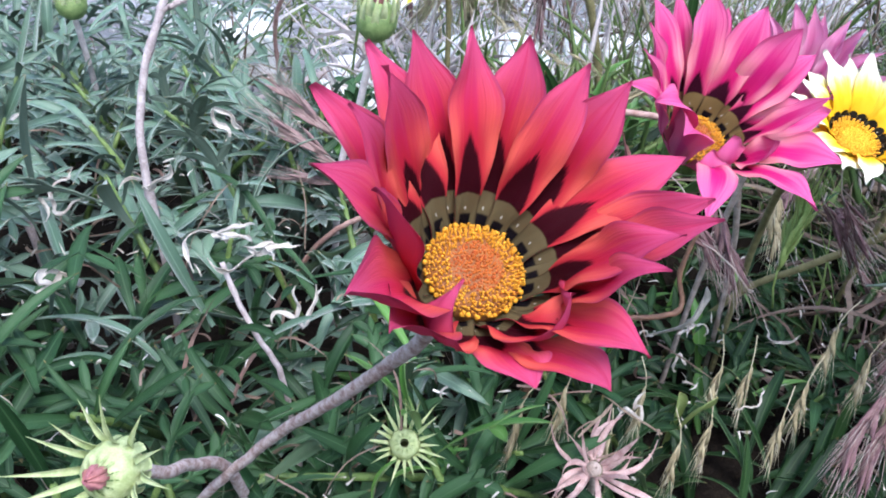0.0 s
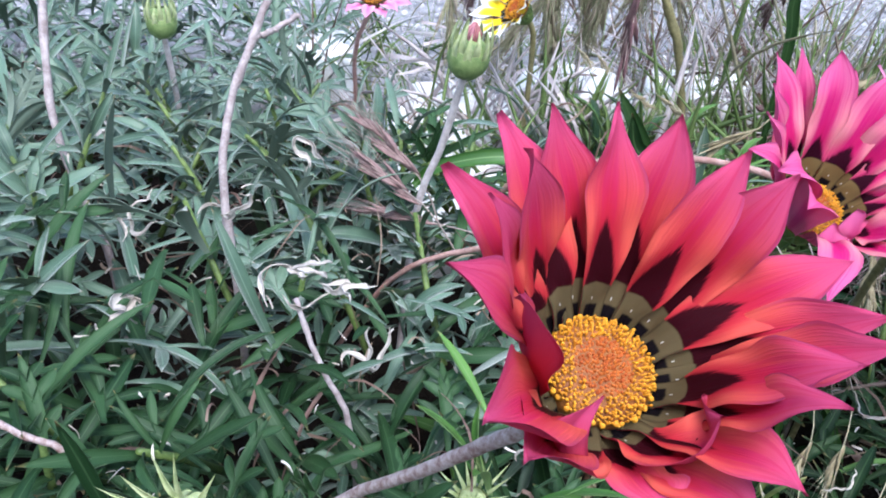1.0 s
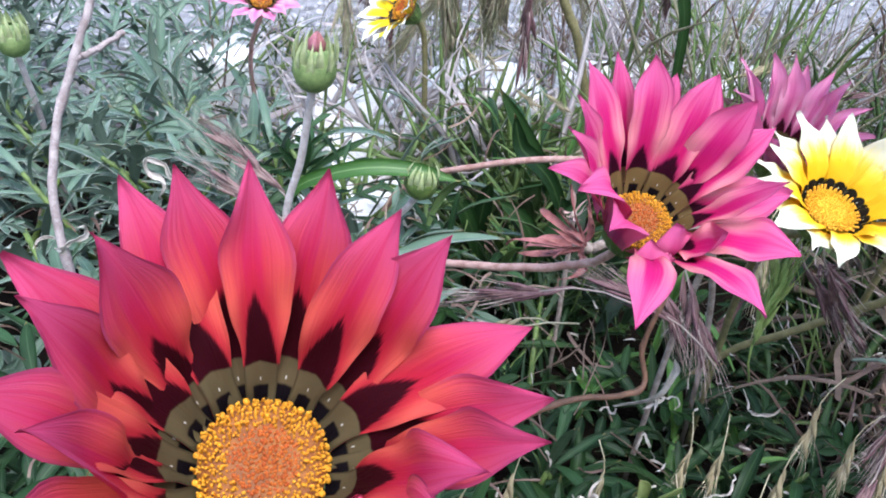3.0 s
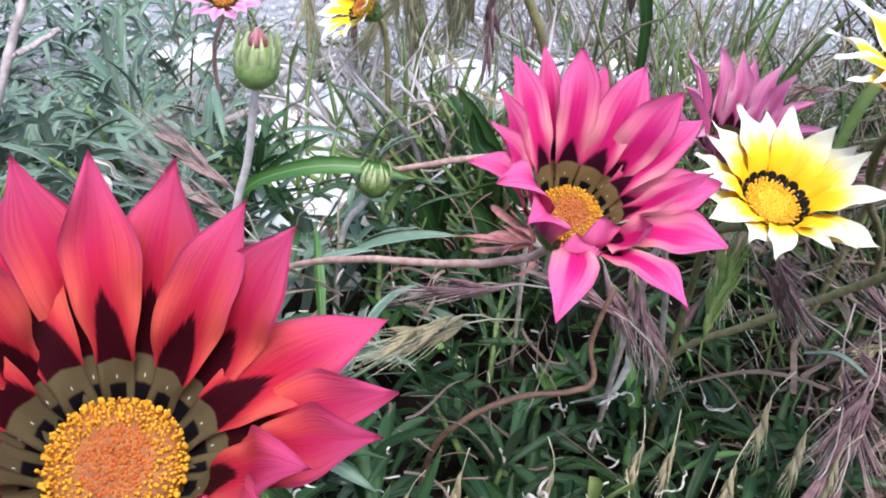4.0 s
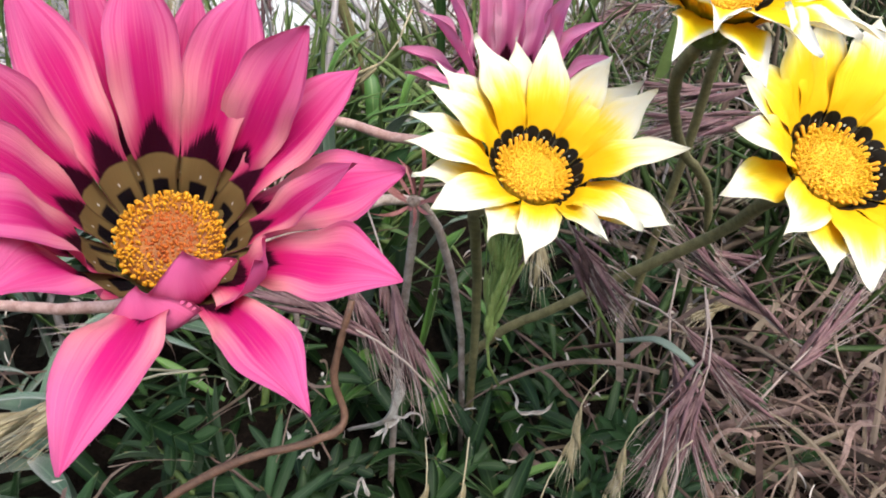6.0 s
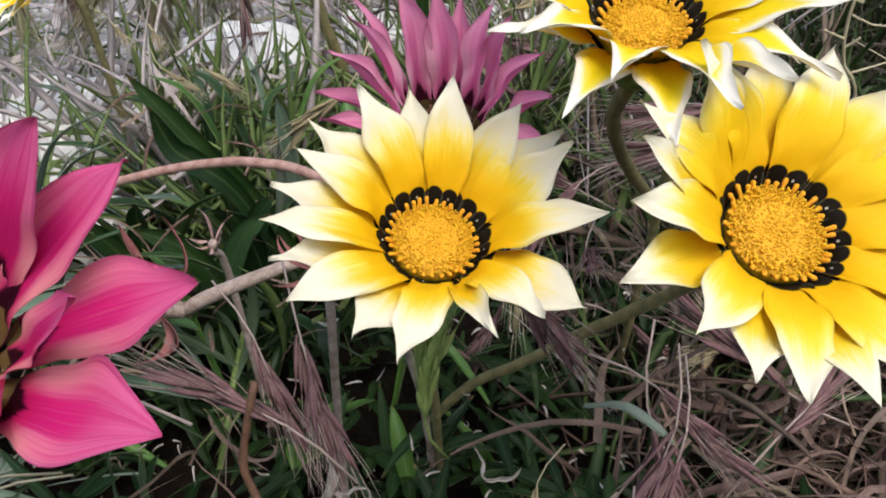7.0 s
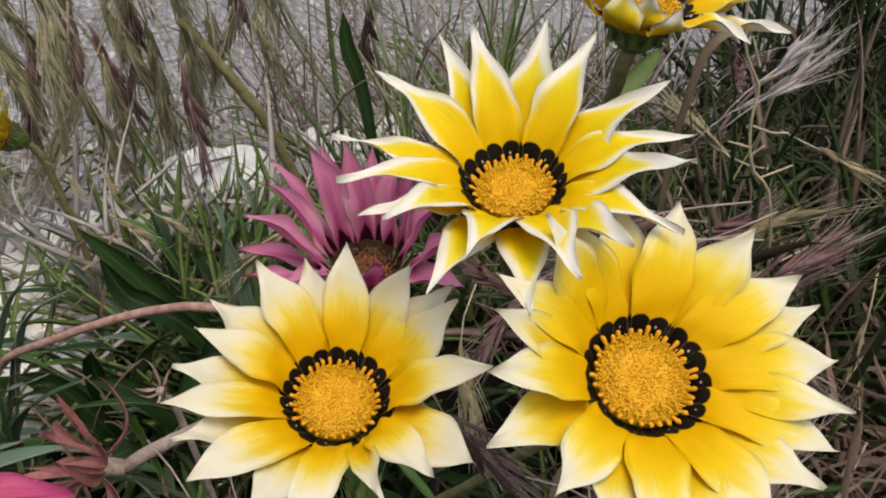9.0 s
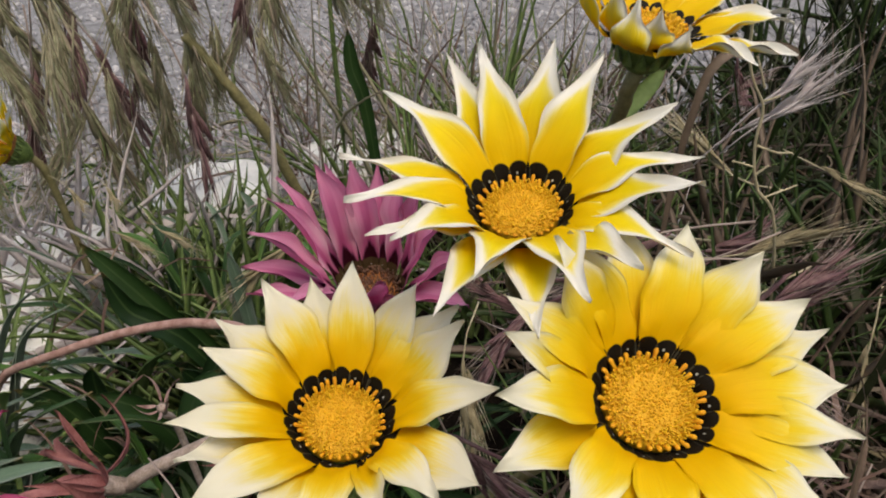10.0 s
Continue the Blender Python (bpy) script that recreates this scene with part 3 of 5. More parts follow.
# ---- flowers: tip azimuth, reach, lift, width, then bow, slack, cup, twist ----
gazania((0.0170, 0.1125, 0.2401), (0.188, -0.438, 0.879), 0.0085, [
    (11.6, 28.4, 22.7, 8.7), (28.1, 30.5, 19.0, 9.2), (51.7, 25.4, 26.0, 8.7), (66.4, 25.3, 24.5, 8.7), (84.9, 27.9, 22.9, 9.2),
    (103.4, 28.2, 22.7, 8.2), (117.8, 30.4, 20.5, 8.2), (128.7, 33.3, 17.1, 8.7), (145.0, 23.5, 27.0, 9.2), (159.0, 30.2, 22.4, 8.7),
    (168.0, 24.0, 28.0, 8.2), (186.4, 27.0, 28.2, 9.2), (200.0, 20.6, 28.8, 8.6, -24, 1.05, 0.4, 16), (221.5, 28.6, 28.0, 11.2, -14, 0.85, 0.5),
    (231.0, 25.4, 21.8, 11.0, -26, 0.85, 0.5), (235.0, 11.5, 17.0, 8.2, 76, 2.2, 0.4, -25, 258), (289.0, 20.4, 5.6, 12.6, -50, 1.35, 0.2, 0, 270), (312.0, 13.8, 15.5, 11.9, 35, 1.5, 0.5, 25, 290),
    (317.0, 26.2, 5.9, 8.7, -50, 1.25, 0.3, 0, 292), (324.0, 26.6, 12.0, 8.2, -45, 1.25, 0.35, 0, 308), (331.0, 20.2, 27.4, 7.8, -25), (345.0, 20.5, 27.6, 8.7, -15), (357.9, 26.0, 27.0, 8.7)],
    RED, 52, "large red gazania with dark flames, olive eye and leaning stem",
    [(0.010, 0.125, 0.215), (0.004, 0.132, 0.202), (-0.006, 0.140, 0.185), (-0.021, 0.152, 0.161), (-0.033, 0.157, 0.143), (-0.047, 0.162, 0.121), (-0.075, 0.175, 0.070), (-0.095, 0.190, 0.015)], STEM, 0.00140, 3, height=0.0030, buds=680, ring=34, stem_label="mottled pinkish grey stem", disc_fill=0.98)

gazania((0.0885, 0.2244, 0.2088), (0.098, -0.469, 0.878), 0.0092, [
    (9.6, 36.0, 13.6, 11.7), (30.5, 33.5, 22.7, 11.1), (44.6, 27.5, 30.3, 11.7), (66.3, 31.0, 27.5, 11.1), (83.0, 32.5, 21.5, 9.1), (96.2, 30.5, 29.0, 10.6),
    (109.6, 35.7, 24.4, 8.1), (126.5, 34.6, 26.2, 11.1), (152.8, 27.9, 31.0, 10.0), (173.5, 27.6, 31.6, 9.4), (193.4, 32.0, 29.5, 8.8, -42, 1.28),
    (206.8, 27.9, 31.1, 10.6, -46, 1.34), (228.3, 27.6, 29.6, 11.1, -46, 1.36), (254.5, 39.4, 19.5, 10.0, -45, 1.2, 0.2, 0, 262), (258.0, 14.0, 15.5, 12.0, 50, 1.45, 0.4, 25, 286), (286.0, 10.0, 17.0, 13.5, 42, 1.55, 0.45, 12, 293), (298.4, 38.3, 22.8, 10.2, -40, 1.15),
    (318.0, 17.0, 20.5, 12.0, 35, 1.45, 0.45, 22, 318), (335.0, 35.4, 17.0, 12.3, -40, 1.15), (356.5, 25.0, 29.0, 8.0, 10, 1.05)],
    PINK, 56, "bright pink gazania with magenta stripes and olive-brown eye",
    [(0.083, 0.243, 0.183), (0.063, 0.251, 0.174), (0.030, 0.275, 0.157), (0.002, 0.299, 0.135), (-0.032, 0.315, 0.105), (-0.060, 0.325, 0.050)], RED_STEM, 0.00125, 5, height=0.0030, buds=560, ring=34, disc_fill=0.95, outline=ROUND, stem_label="reddish arching stem")

gazania((0.1602, 0.2653, 0.1938), (0.099, -0.370, 0.924), 0.0094, [
    (20.2, 26.7, 16.7, 9.3), (33.5, 31.0, 11.3, 9.3), (52.0, 27.0, 15.1, 9.8), (80.0, 29.0, 13.7, 9.3), (98.9, 26.2, 13.5, 7.7), (117.2, 29.0, 13.8, 9.8),
    (141.0, 29.3, 12.6, 8.7), (155.0, 28.4, 12.5, 8.7), (171.6, 30.2, 11.7, 10.3), (187.0, 32.0, 12.3, 7.7), (195.0, 31.8, 8.5, 8.7), (210.7, 32.5, 8.7, 10.3),
    (233.7, 30.5, 10.3, 9.8), (251.5, 31.3, 10.0, 9.3), (277.0, 28.6, 13.4, 5.7, -30, 1.1, 0.4, 40), (300.3, 27.5, 12.0, 8.7), (316.7, 31.5, 10.0, 11.9), (350.5, 29.4, 15.5, 9.8)],
    CREAM, 62, "open yellow gazania with creamy white tips and a black-spotted ring",
    [(0.152, 0.281, 0.172), (0.157, 0.298, 0.150), (0.165, 0.318, 0.105), (0.170, 0.328, 0.020)], GREEN_STEM, 0.0016, 7, 0.0018, 720, 32, centre=GOLDEN_CENTRE, rim=YELLOW_FLORET, fringe=FINGER, disc_fill=0.93, cup_default=0.10, sink=0.0032, outline=BROAD, stem_label="hairy brownish green stem")

gazania((0.2006, 0.2772, 0.2304), (-0.091, -0.316, 0.944), 0.0088, [
    (9.3, 33.2, 12.0, 10.8), (40.3, 31.7, 14.4, 11.4), (62.0, 30.8, 16.3, 10.8), (92.0, 30.9, 16.0, 9.0), (105.2, 31.2, 15.4, 9.6), (130.1, 33.0, 13.2, 10.2),
    (167.0, 33.5, 13.2, 9.0), (185.5, 33.0, 12.8, 9.0), (199.1, 31.9, 9.5, 8.4), (210.1, 30.5, 14.1, 10.2), (231.3, 35.2, 6.5, 9.0), (241.1, 29.6, 11.8, 10.8),
    (260.6, 36.0, 5.3, 10.2), (271.9, 35.0, 11.6, 10.8), (294.2, 32.6, 10.4, 11.4), (314.7, 34.4, 3.0, 8.4), (334.5, 33.3, 10.2, 9.6), (352.0, 35.2, 6.1, 8.4)],
    WHITE_TIP, 66, "yellow gazania with long rolled white tips and black ring",
    [(0.203, 0.292, 0.200), (0.222, 0.314, 0.168), (0.262, 0.352, 0.118), (0.285, 0.372, 0.030)], GREEN_STEM, 0.0016, 9, 0.0018, 720, 32, centre=GOLDEN_CENTRE, rim=YELLOW_FLORET, fringe=FINGER, disc_fill=0.93, cup_default=0.10, sink=0.0050, outline=LONG_TIP, roll=0.5, stem_label="hairy olive stem")

gazania((0.2143, 0.2412, 0.2073), (0.058, -0.513, 0.857), 0.0098, [
    (9.0, 33.5, 6.5, 8.3), (20.0, 33.5, 7.0, 9.3), (40.9, 31.1, 11.6, 10.3), (66.9, 31.3, 10.0, 10.3), (86.0, 32.0, 8.0, 10.3), (108.0, 31.0, 10.0, 8.3), (120.6, 29.0, 17.6, 9.8),
    (145.7, 30.5, 12.0, 8.7), (160.1, 28.7, 15.0, 8.7), (177.6, 29.8, 13.0, 9.3), (193.7, 32.6, 5.8, 9.8), (220.2, 29.8, 9.6, 9.8), (235.9, 31.0, 9.3, 9.3),
    (254.0, 31.0, 9.0, 9.8), (270.4, 31.5, 10.5, 9.8), (288.0, 31.0, 8.0, 9.8), (307.0, 32.0, 6.0, 9.8), (325.5, 33.4, 2.7, 9.8), (337.0, 33.4, 7.4, 8.7), (351.8, 33.5, 4.3, 9.8)],
    YELLOW, 62, "broad yellow gazania with pale tips and a black-spotted ring",
    [(0.217, 0.262, 0.183), (0.228, 0.290, 0.154), (0.213, 0.313, 0.119), (0.196, 0.325, 0.096), (0.176, 0.337, 0.070), (0.150, 0.345, 0.020)], GREEN_STEM, 0.0018, 11, 0.0018, 720, 32, centre=GOLDEN_CENTRE, rim=YELLOW_FLORET, fringe=FINGER, disc_fill=0.93, cup_default=0.10, sink=0.0032, outline=BROAD, stem_label="hairy olive green stem")

gazania((0.172, 0.338, 0.175), (0.0, -0.25, 0.97), 0.0085, [
    (190, 29.7, 34.0, 9.2), (172, 24.0, 37.5, 8.5), (142, 27.5, 33.0, 5.9), (128, 18.5, 37.5, 9.9), (91, 17.5, 35.8, 9.2), (70, 22.0, 30.0, 7.9), (40, 18.0, 33.5, 8.5),
    (12, 17.5, 34.0, 9.2), (345, 24.0, 30.5, 9.9), (330, 28.2, 24.4, 9.2), (182, 33.5, 19.7, 7.3), (200, 34.3, 17.8, 6.6), (314, 33.0, 14.4, 9.2), (290, 26.0, 22.0, 9.9),
    (265, 24.0, 25.0, 9.9), (240, 25.0, 25.0, 9.9), (222, 29.0, 22.0, 9.2), (112, 22.0, 33.0, 7.9)],
    MAUVE, 62, "half-closed mauve pink gazania behind the yellow ones",
    [(0.158, 0.350, 0.152), (0.139, 0.360, 0.149), (0.123, 0.375, 0.147), (0.098, 0.390, 0.141), (0.058, 0.405, 0.126), (0.020, 0.425, 0.100), (-0.010, 0.440, 0.030)], RED_STEM, 0.0017, 13, buds=200, centre=BROWN, rim=BROWN, roll=0.55, stem_label="reddish arching stem")

gazania((0.2375, 0.306, 0.2530), (0.10, -0.17, 0.98), 0.0080, [
    (0, 33, 3, 8.5), (22, 33, 6, 8.5), (44, 32, 9, 8.5), (66, 32, 11, 8.5), (90, 31, 13, 8.5), (112, 30, 16, 8.5), (135, 27, 18, 8.5), (158, 22, 20, 8.5),
    (182, 18, 18, 8.0, 20), (205, 14, 15, 8.5, 25, 1.3), (228, 12, 11, 9.0, 35, 1.5), (252, 12, 9, 9.0, 30, 1.5), (274, 14, 6, 8.5, 30, 1.4), (308, 25, 0, 8.0, -25), (330, 31, 0, 8.0), (345, 30, 4, 8.5)],
    WHITE_TIP, 22, "yellow gazania with cream tips, partly folded over",
    [(0.234, 0.309, 0.236), (0.236, 0.330, 0.200), (0.246, 0.352, 0.140), (0.250, 0.372, 0.030)], GREEN_STEM, 0.0017, 15, 0.002, 260, 26, outline=LONG_TIP, stem_label="hairy olive stem", calyx_depth=0.0085, sink=0.002, roll=0.7, centre=GOLDEN_CENTRE, rim=YELLOW_FLORET, fringe=FINGER, cup_default=0.12)

gazania((0.013, 0.535, 0.161), (-0.74, -0.30, 0.60), 0.0085, [
    (i * 24.0 + (7 * i) % 5, 29 + (i * 7) % 4, 9 + (i * 5) % 6, 9.0) for i in range(15)],
    WHITE_TIP, 34, "yellow gazania with white tips turned side-on in grass",
    [(0.026, 0.541, 0.140), (0.028, 0.546, 0.090), (0.028, 0.550, 0.020)], GREEN_STEM, 0.0019, 17, 0.003, 160, 18, stem_label="hairy olive stem")

gazania((-0.088, 0.600, 0.140), (0.1, -0.55, 0.8), 0.0080, [
    (i * 24.0 + (5 * i) % 7, 29 + (i * 5) % 4, 14 + (i * 3) % 6, 8.5) for i in range(15)],
    MAUVE, 45, "pale pink gazania among far leaves", [(-0.102, 0.615, 0.090), (-0.100, 0.625, 0.015)], RED_STEM, 0.0017, 19, buds=120)


# ---- buds ----
def bud(place, axis, radius, label, stem, skin, seed, splay, tip_colour=None, bracts=16, skin_label="", cup=None, long=1.0):
    """A closed flower bud: round base, a crown of pointed bracts and the rolled petals showing in the middle."""
    rng = np.random.default_rng(seed)
    m = facing(place, axis)
    b = thing("gazania_bud", m, label, "flower bud", "gazania buds")
    a = np.linspace(0, 2 * math.pi, 20, endpoint=False)
    prof = ((0.12, -1.0), (0.5, -0.92), (0.82, -0.62), (0.98, -0.2), (1.0, 0.15), (0.92, 0.55), (0.66, 0.85), (0.30, 1.0))
    g = Geo()
    g.grid(np.array([[(radius * r * (1 + 0.03 * math.cos(8 * x)) * math.cos(x), radius * r * (1 + 0.03 * math.cos(8 * x)) * math.sin(x), radius * z) for x in a] for r, z in prof]), np.zeros((8, 20, 2)), closed=True)
    part("bud_body", g, cup or BUD_DARK, b)
    for i in range(bracts):
        x = 2 * math.pi * (i + rng.uniform(-0.2, 0.2)) / bracts
        ring = i % 2
        ln = radius * rng.uniform(1.3, 2.0) * long
        s = np.linspace(0, 1, 9)
        open_out = splay * rng.uniform(0.6, 1.3)
        r = radius * (1.02 - 0.04 * ring) + ln * (np.sin(s * open_out) * s) - radius * 0.10 * np.sin(s * 3.1) * (splay < 0.5)
        z = radius * (-0.1 + 0.2 * ring) + ln * s * math.cos(open_out * 0.6)
        if splay < 0.5:
            r, z = radius * (0.92 + 0.13 * np.sin(s * 3.1) - 0.03 * ring - (0.70 - splay) * 0.8 * s ** 2.0), radius * (0.0 + 0.30 * ring) + ln * s * 0.70
        mid = np.stack([r * math.cos(x), r * math.sin(x), z], 1)
        across = np.array((-math.sin(x), math.cos(x), 0)) * radius * (0.27 if splay < 0.5 else 0.20)
        w = ((1 - s ** 1.6) * (0.6 + 0.8 * s * (1 - s)))[:, None, None] * np.array((-1, 0, 1))[None, :, None] * across
        top = mid[:, None] + w
        outward = np.array((math.cos(x), math.sin(x), 0.2))
        q = Geo()
        q.leaf(top, top + outward * radius * (0.03 if splay < 0.5 else 0.07) * np.sin(math.pi * (0.06 + 0.9 * s))[:, None, None], np.stack(np.broadcast_arrays(s[:, None], np.array((0, 0.5, 1.0))[None]), -1))
        part("bract", q, (BUD, BUD), b)
    if splay > 0.5:
        for i in range(12):
            x = 2 * math.pi * (i + 0.5 + rng.uniform(-0.15, 0.15)) / 12
            s = np.linspace(0, 1, 8)
            r, z = radius * (1.05 - 0.70 * s ** 2.2), radius * (-0.55 + 1.75 * s)
            mid = np.stack([r * math.cos(x), r * math.sin(x), z], 1)
            across = np.array((-math.sin(x), math.cos(x), 0)) * radius * 0.27
            w = ((1 - s ** 2.0) * (0.7 + 0.7 * s * (1 - s)))[:, None, None] * np.array((-1, 0, 1))[None, :, None] * across
            top = mid[:, None] + w
            top[:, 1] += np.array((math.cos(x), math.sin(x), 0.3)) * radius * 0.05
            q = Geo()
            q.leaf(top, top + np.array((math.cos(x), math.sin(x), 0.2)) * radius * 0.05 * (1 - s)[:, None, None], np.zeros((8, 3, 2)))
            part("scale", q, (BUD_DARK, BUD), b)
    if tip_colour:
        q = Geo()
        for i in range(7):
            x = 2 * math.pi * i / 7
            q.tube([(radius * 0.25 * math.cos(x), radius * 0.25 * math.sin(x), radius * 0.8), (radius * 0.30 * math.cos(x), radius * 0.30 * math.sin(x), radius * 1.25), (radius * 0.08 * math.cos(x), radius * 0.08 * math.sin(x), radius * 1.75)], [radius * 0.16, radius * 0.15, radius * 0.03], 6)
        part("rolled_petals", q, tip_colour, b, "rolled petals")
    line = smooth_line([tuple(m @ Vector((0, 0, -radius * 0.9))), *stem], 24)
    g = Geo()
    g.tube(local(m, line), np.linspace(0.0015, 0.0017, 24), 9)
    part("stem", g, skin, b, skin_label)
    return b


bud((-0.0095, 0.3255, 0.2035), (0.10, 0.02, 1.0), 0.0080, "green gazania bud with pointed bracts on a pale upright stem", [(-0.012, 0.3275, 0.188), (-0.017, 0.332, 0.162), (-0.026, 0.336, 0.124), (-0.030, 0.338, 0.030)], BUD_STEM, 21, 0.49, DEAD_PETAL, long=1.45)
bud((-0.168, 0.420, 0.170), (-0.05, 0.0, 1.0), 0.0078, "green gazania bud on a pale stem in the leaves", [(-0.168, 0.424, 0.150), (-0.168, 0.430, 0.119), (-0.165, 0.436, 0.030)], BUD_STEM, 22, 0.46, long=1.3)
bud((0.031, 0.360, 0.140), (0.1, -0.1, 1.0), 0.0075, "small green bud half hidden under a long leaf", [(0.026, 0.364, 0.126), (0.015, 0.370, 0.100), (0.010, 0.375, 0.020)], BUD_STEM, 23, 0.30, long=1.1, cup=CALYX)
bud((-0.0535, 0.1300, 0.1705), (-0.15, -0.70, 0.55), 0.0062, "yellow-green bud with spreading bracts and a withered purple tip", [(-0.047, 0.140, 0.158), (-0.044, 0.150, 0.149), (-0.038, 0.165, 0.125), (-0.030, 0.180, 0.040)], STEM, 24, 1.05, DEAD_PETAL, 14, cup=BUD, long=1.35)
bud((0.0090, 0.2000, 0.1030), (0.0, -0.60, 0.8), 0.0050, "small spiky green bud low among the leaves", [(0.010, 0.206, 0.092), (0.012, 0.212, 0.060), (0.014, 0.218, 0.015)], GREEN_STEM, 25, 1.25, None, 20, cup=BUD, long=1.3)


# ---- withered flower heads ----
def withered_head(place, axis, size, count, label, stem, seed, skin=DEAD_PETAL, lifts=(-0.3, 1.3), stout=1.0):
    rng = np.random.default_rng(seed)
    m = facing(place, axis)
    w = thing("withered_flower", m, label, "dead flower", "withered flowers")
    g = Geo()
    a = np.linspace(0, 2 * math.pi, 12, endpoint=False)
    g.grid(np.array([[(size * r * math.cos(x), size * r * math.sin(x), size * z) for x in a] for r, z in ((0.05, -0.35), (0.12, -0.25), (0.14, 0.0), (0.10, 0.08), (0.02, 0.10))]), np.zeros((5, 12, 2)), closed=True)
    part("head", g, TWIG, w)
    for i in range(count):
        x = 2 * math.pi * i / count + rng.uniform(-0.25, 0.25)
        s = np.linspace(0, 1, 9)
        ln = size * rng.uniform(0.7, 1.15)
        lift, curl = rng.uniform(*lifts), rng.uniform(-2.4, 2.4)
        r = size * 0.15 + ln * s * math.cos(lift)
        z = ln * (s * math.sin(lift) + 0.22 * np.sin(s * 2.6) * curl)
        bend = x + 0.8 * s ** 1.5 * rng.uniform(-1, 1)
        mid = np.stack([r * np.cos(bend), r * np.sin(bend), z], 1)
        tw = rng.uniform(-2, 2) * s
        side = np.stack([-np.sin(bend) * np.cos(tw), np.cos(bend) * np.cos(tw), np.sin(tw)], 1)
        half = size * 0.034 * stout * (0.7 + np.sin(s * 3.0)) * (1 - s ** 4)
        top = mid[:, None] + side[:, None] * (half[:, None] * np.array((-1, 0, 1))[None])[..., None]
        top[:, 1, 2] += size * 0.03
        q = Geo()
        q.leaf(top, top - np.array((0, 0, size * 0.015)), np.stack(np.broadcast_arrays(s[:, None], np.array((0, 0.5, 1.0))[None]), -1))
        part("shrivelled_petal", q, (skin, skin), w)
    line = smooth_line([tuple(m @ Vector((0, 0, -size * 0.3))), *stem], 14)
    g = Geo()
    g.tube(local(m, line), np.linspace(0.0013 * stout, 0.0012, 14), 8)
    part("stem", g, TWIG, w)


withered_head((0.075, 0.200, 0.094), (0.1, -0.5, 0.85), 0.020, 26, "bleached pinkish tan flower head low in the leaves", [(0.078, 0.206, 0.080), (0.082, 0.215, 0.015)], 31, PALE_DEAD)
withered_head((0.094, 0.310, 0.1455), (-0.85, -0.15, 0.45), 0.020, 17, "shrivelled purplish pink flower head on a leaning stem", [(0.106, 0.310, 0.1475), (0.122, 0.310, 0.1535), (0.134, 0.311, 0.156), (0.148, 0.317, 0.145), (0.162, 0.326, 0.090), (0.168, 0.330, 0.015)], 32, lifts=(0.25, 1.45), stout=1.6)
withered_head((0.100, 0.358, 0.130), (0.1, -0.4, 0.9), 0.012, 7, "small dried orange flower head among leaves", [(0.102, 0.364, 0.110), (0.105, 0.372, 0.015)], 33, PALE_DEAD, (0.8, 1.5))
withered_head((0.137, 0.288, 0.171), (-0.2, -0.5, 0.8), 0.012, 12, "shrivelled dark pink flower head beside the yellow bloom", [(0.138, 0.293, 0.155), (0.136, 0.300, 0.100), (0.135, 0.305, 0.015)], 34)


# ---- bare twigs and runners ----
def twig(name, lines, radius, skin, label, seed):
    rng = np.random.default_rng(seed)
    t = thing(name, Matrix.Translation(lines[0][-1]), label, "twig")
    for i, line in enumerate(lines):
        p = smooth_line(line, 30)
        p = p + rng.normal(0, radius * 0.10, p.shape)
        knots = 1 + 0.22 * (rng.random(30) > 0.85) + rng.normal(0, 0.03, 30)
        g = Geo()
        g.tube(local(t.matrix_basis, p), radius * (1 if i == 0 else 0.7) * knots * np.linspace(0.85, 1.05, 30), 9)
        part("branch" if i else "shaft", g, skin, t)


twig("bare_twig", [[(-0.076, 0.318, 0.240), (-0.082, 0.310, 0.223), (-0.087, 0.304, 0.208), (-0.094, 0.295, 0.184), (-0.0945, 0.285, 0.157), (-0.090, 0.280, 0.110), (-0.088, 0.280, 0.020)],
                   [(-0.072, 0.315, 0.217), (-0.079, 0.309, 0.213), (-0.086, 0.305, 0.210)]], 0.0016, PALE_STEM, "bare greyish pink twig with one side shoot", 41)
twig("bare_twig", [[(-0.200, 0.375, 0.215), (-0.200, 0.370, 0.193), (-0.197, 0.355, 0.149), (-0.186, 0.345, 0.111), (-0.172, 0.335, 0.094), (-0.165, 0.330, 0.020)]], 0.0019, PALE_STEM, "bare greyish pink twig", 42)
twig("runner_stem", [[(0.120, 0.275, 0.150), (0.1145, 0.270, 0.129), (0.117, 0.265, 0.117), (0.109, 0.260, 0.115), (0.087, 0.255, 0.115), (0.066, 0.250, 0.104), (0.058, 0.252, 0.080), (0.055, 0.254, 0.020)]], 0.00115, BROWN, "brown hooked runner lying over low leaves", 43)
twig("dry_twig", [[(-0.058, 0.245, 0.142), (-0.052, 0.240, 0.128), (-0.046, 0.236, 0.117), (-0.036, 0.232, 0.095), (-0.03, 0.23, 0.02)]], 0.0011, PALE_STEM, "thin pale dry stem below a withered leaf", 44)
twig("dry_twig", [[(-0.130, 0.170, 0.155), (-0.112, 0.168, 0.148), (-0.100, 0.168, 0.141), (-0.096, 0.174, 0.10), (-0.094, 0.178, 0.02)]], 0.0010, STEM, "mottled pinkish stem lying in the leaves", 45)
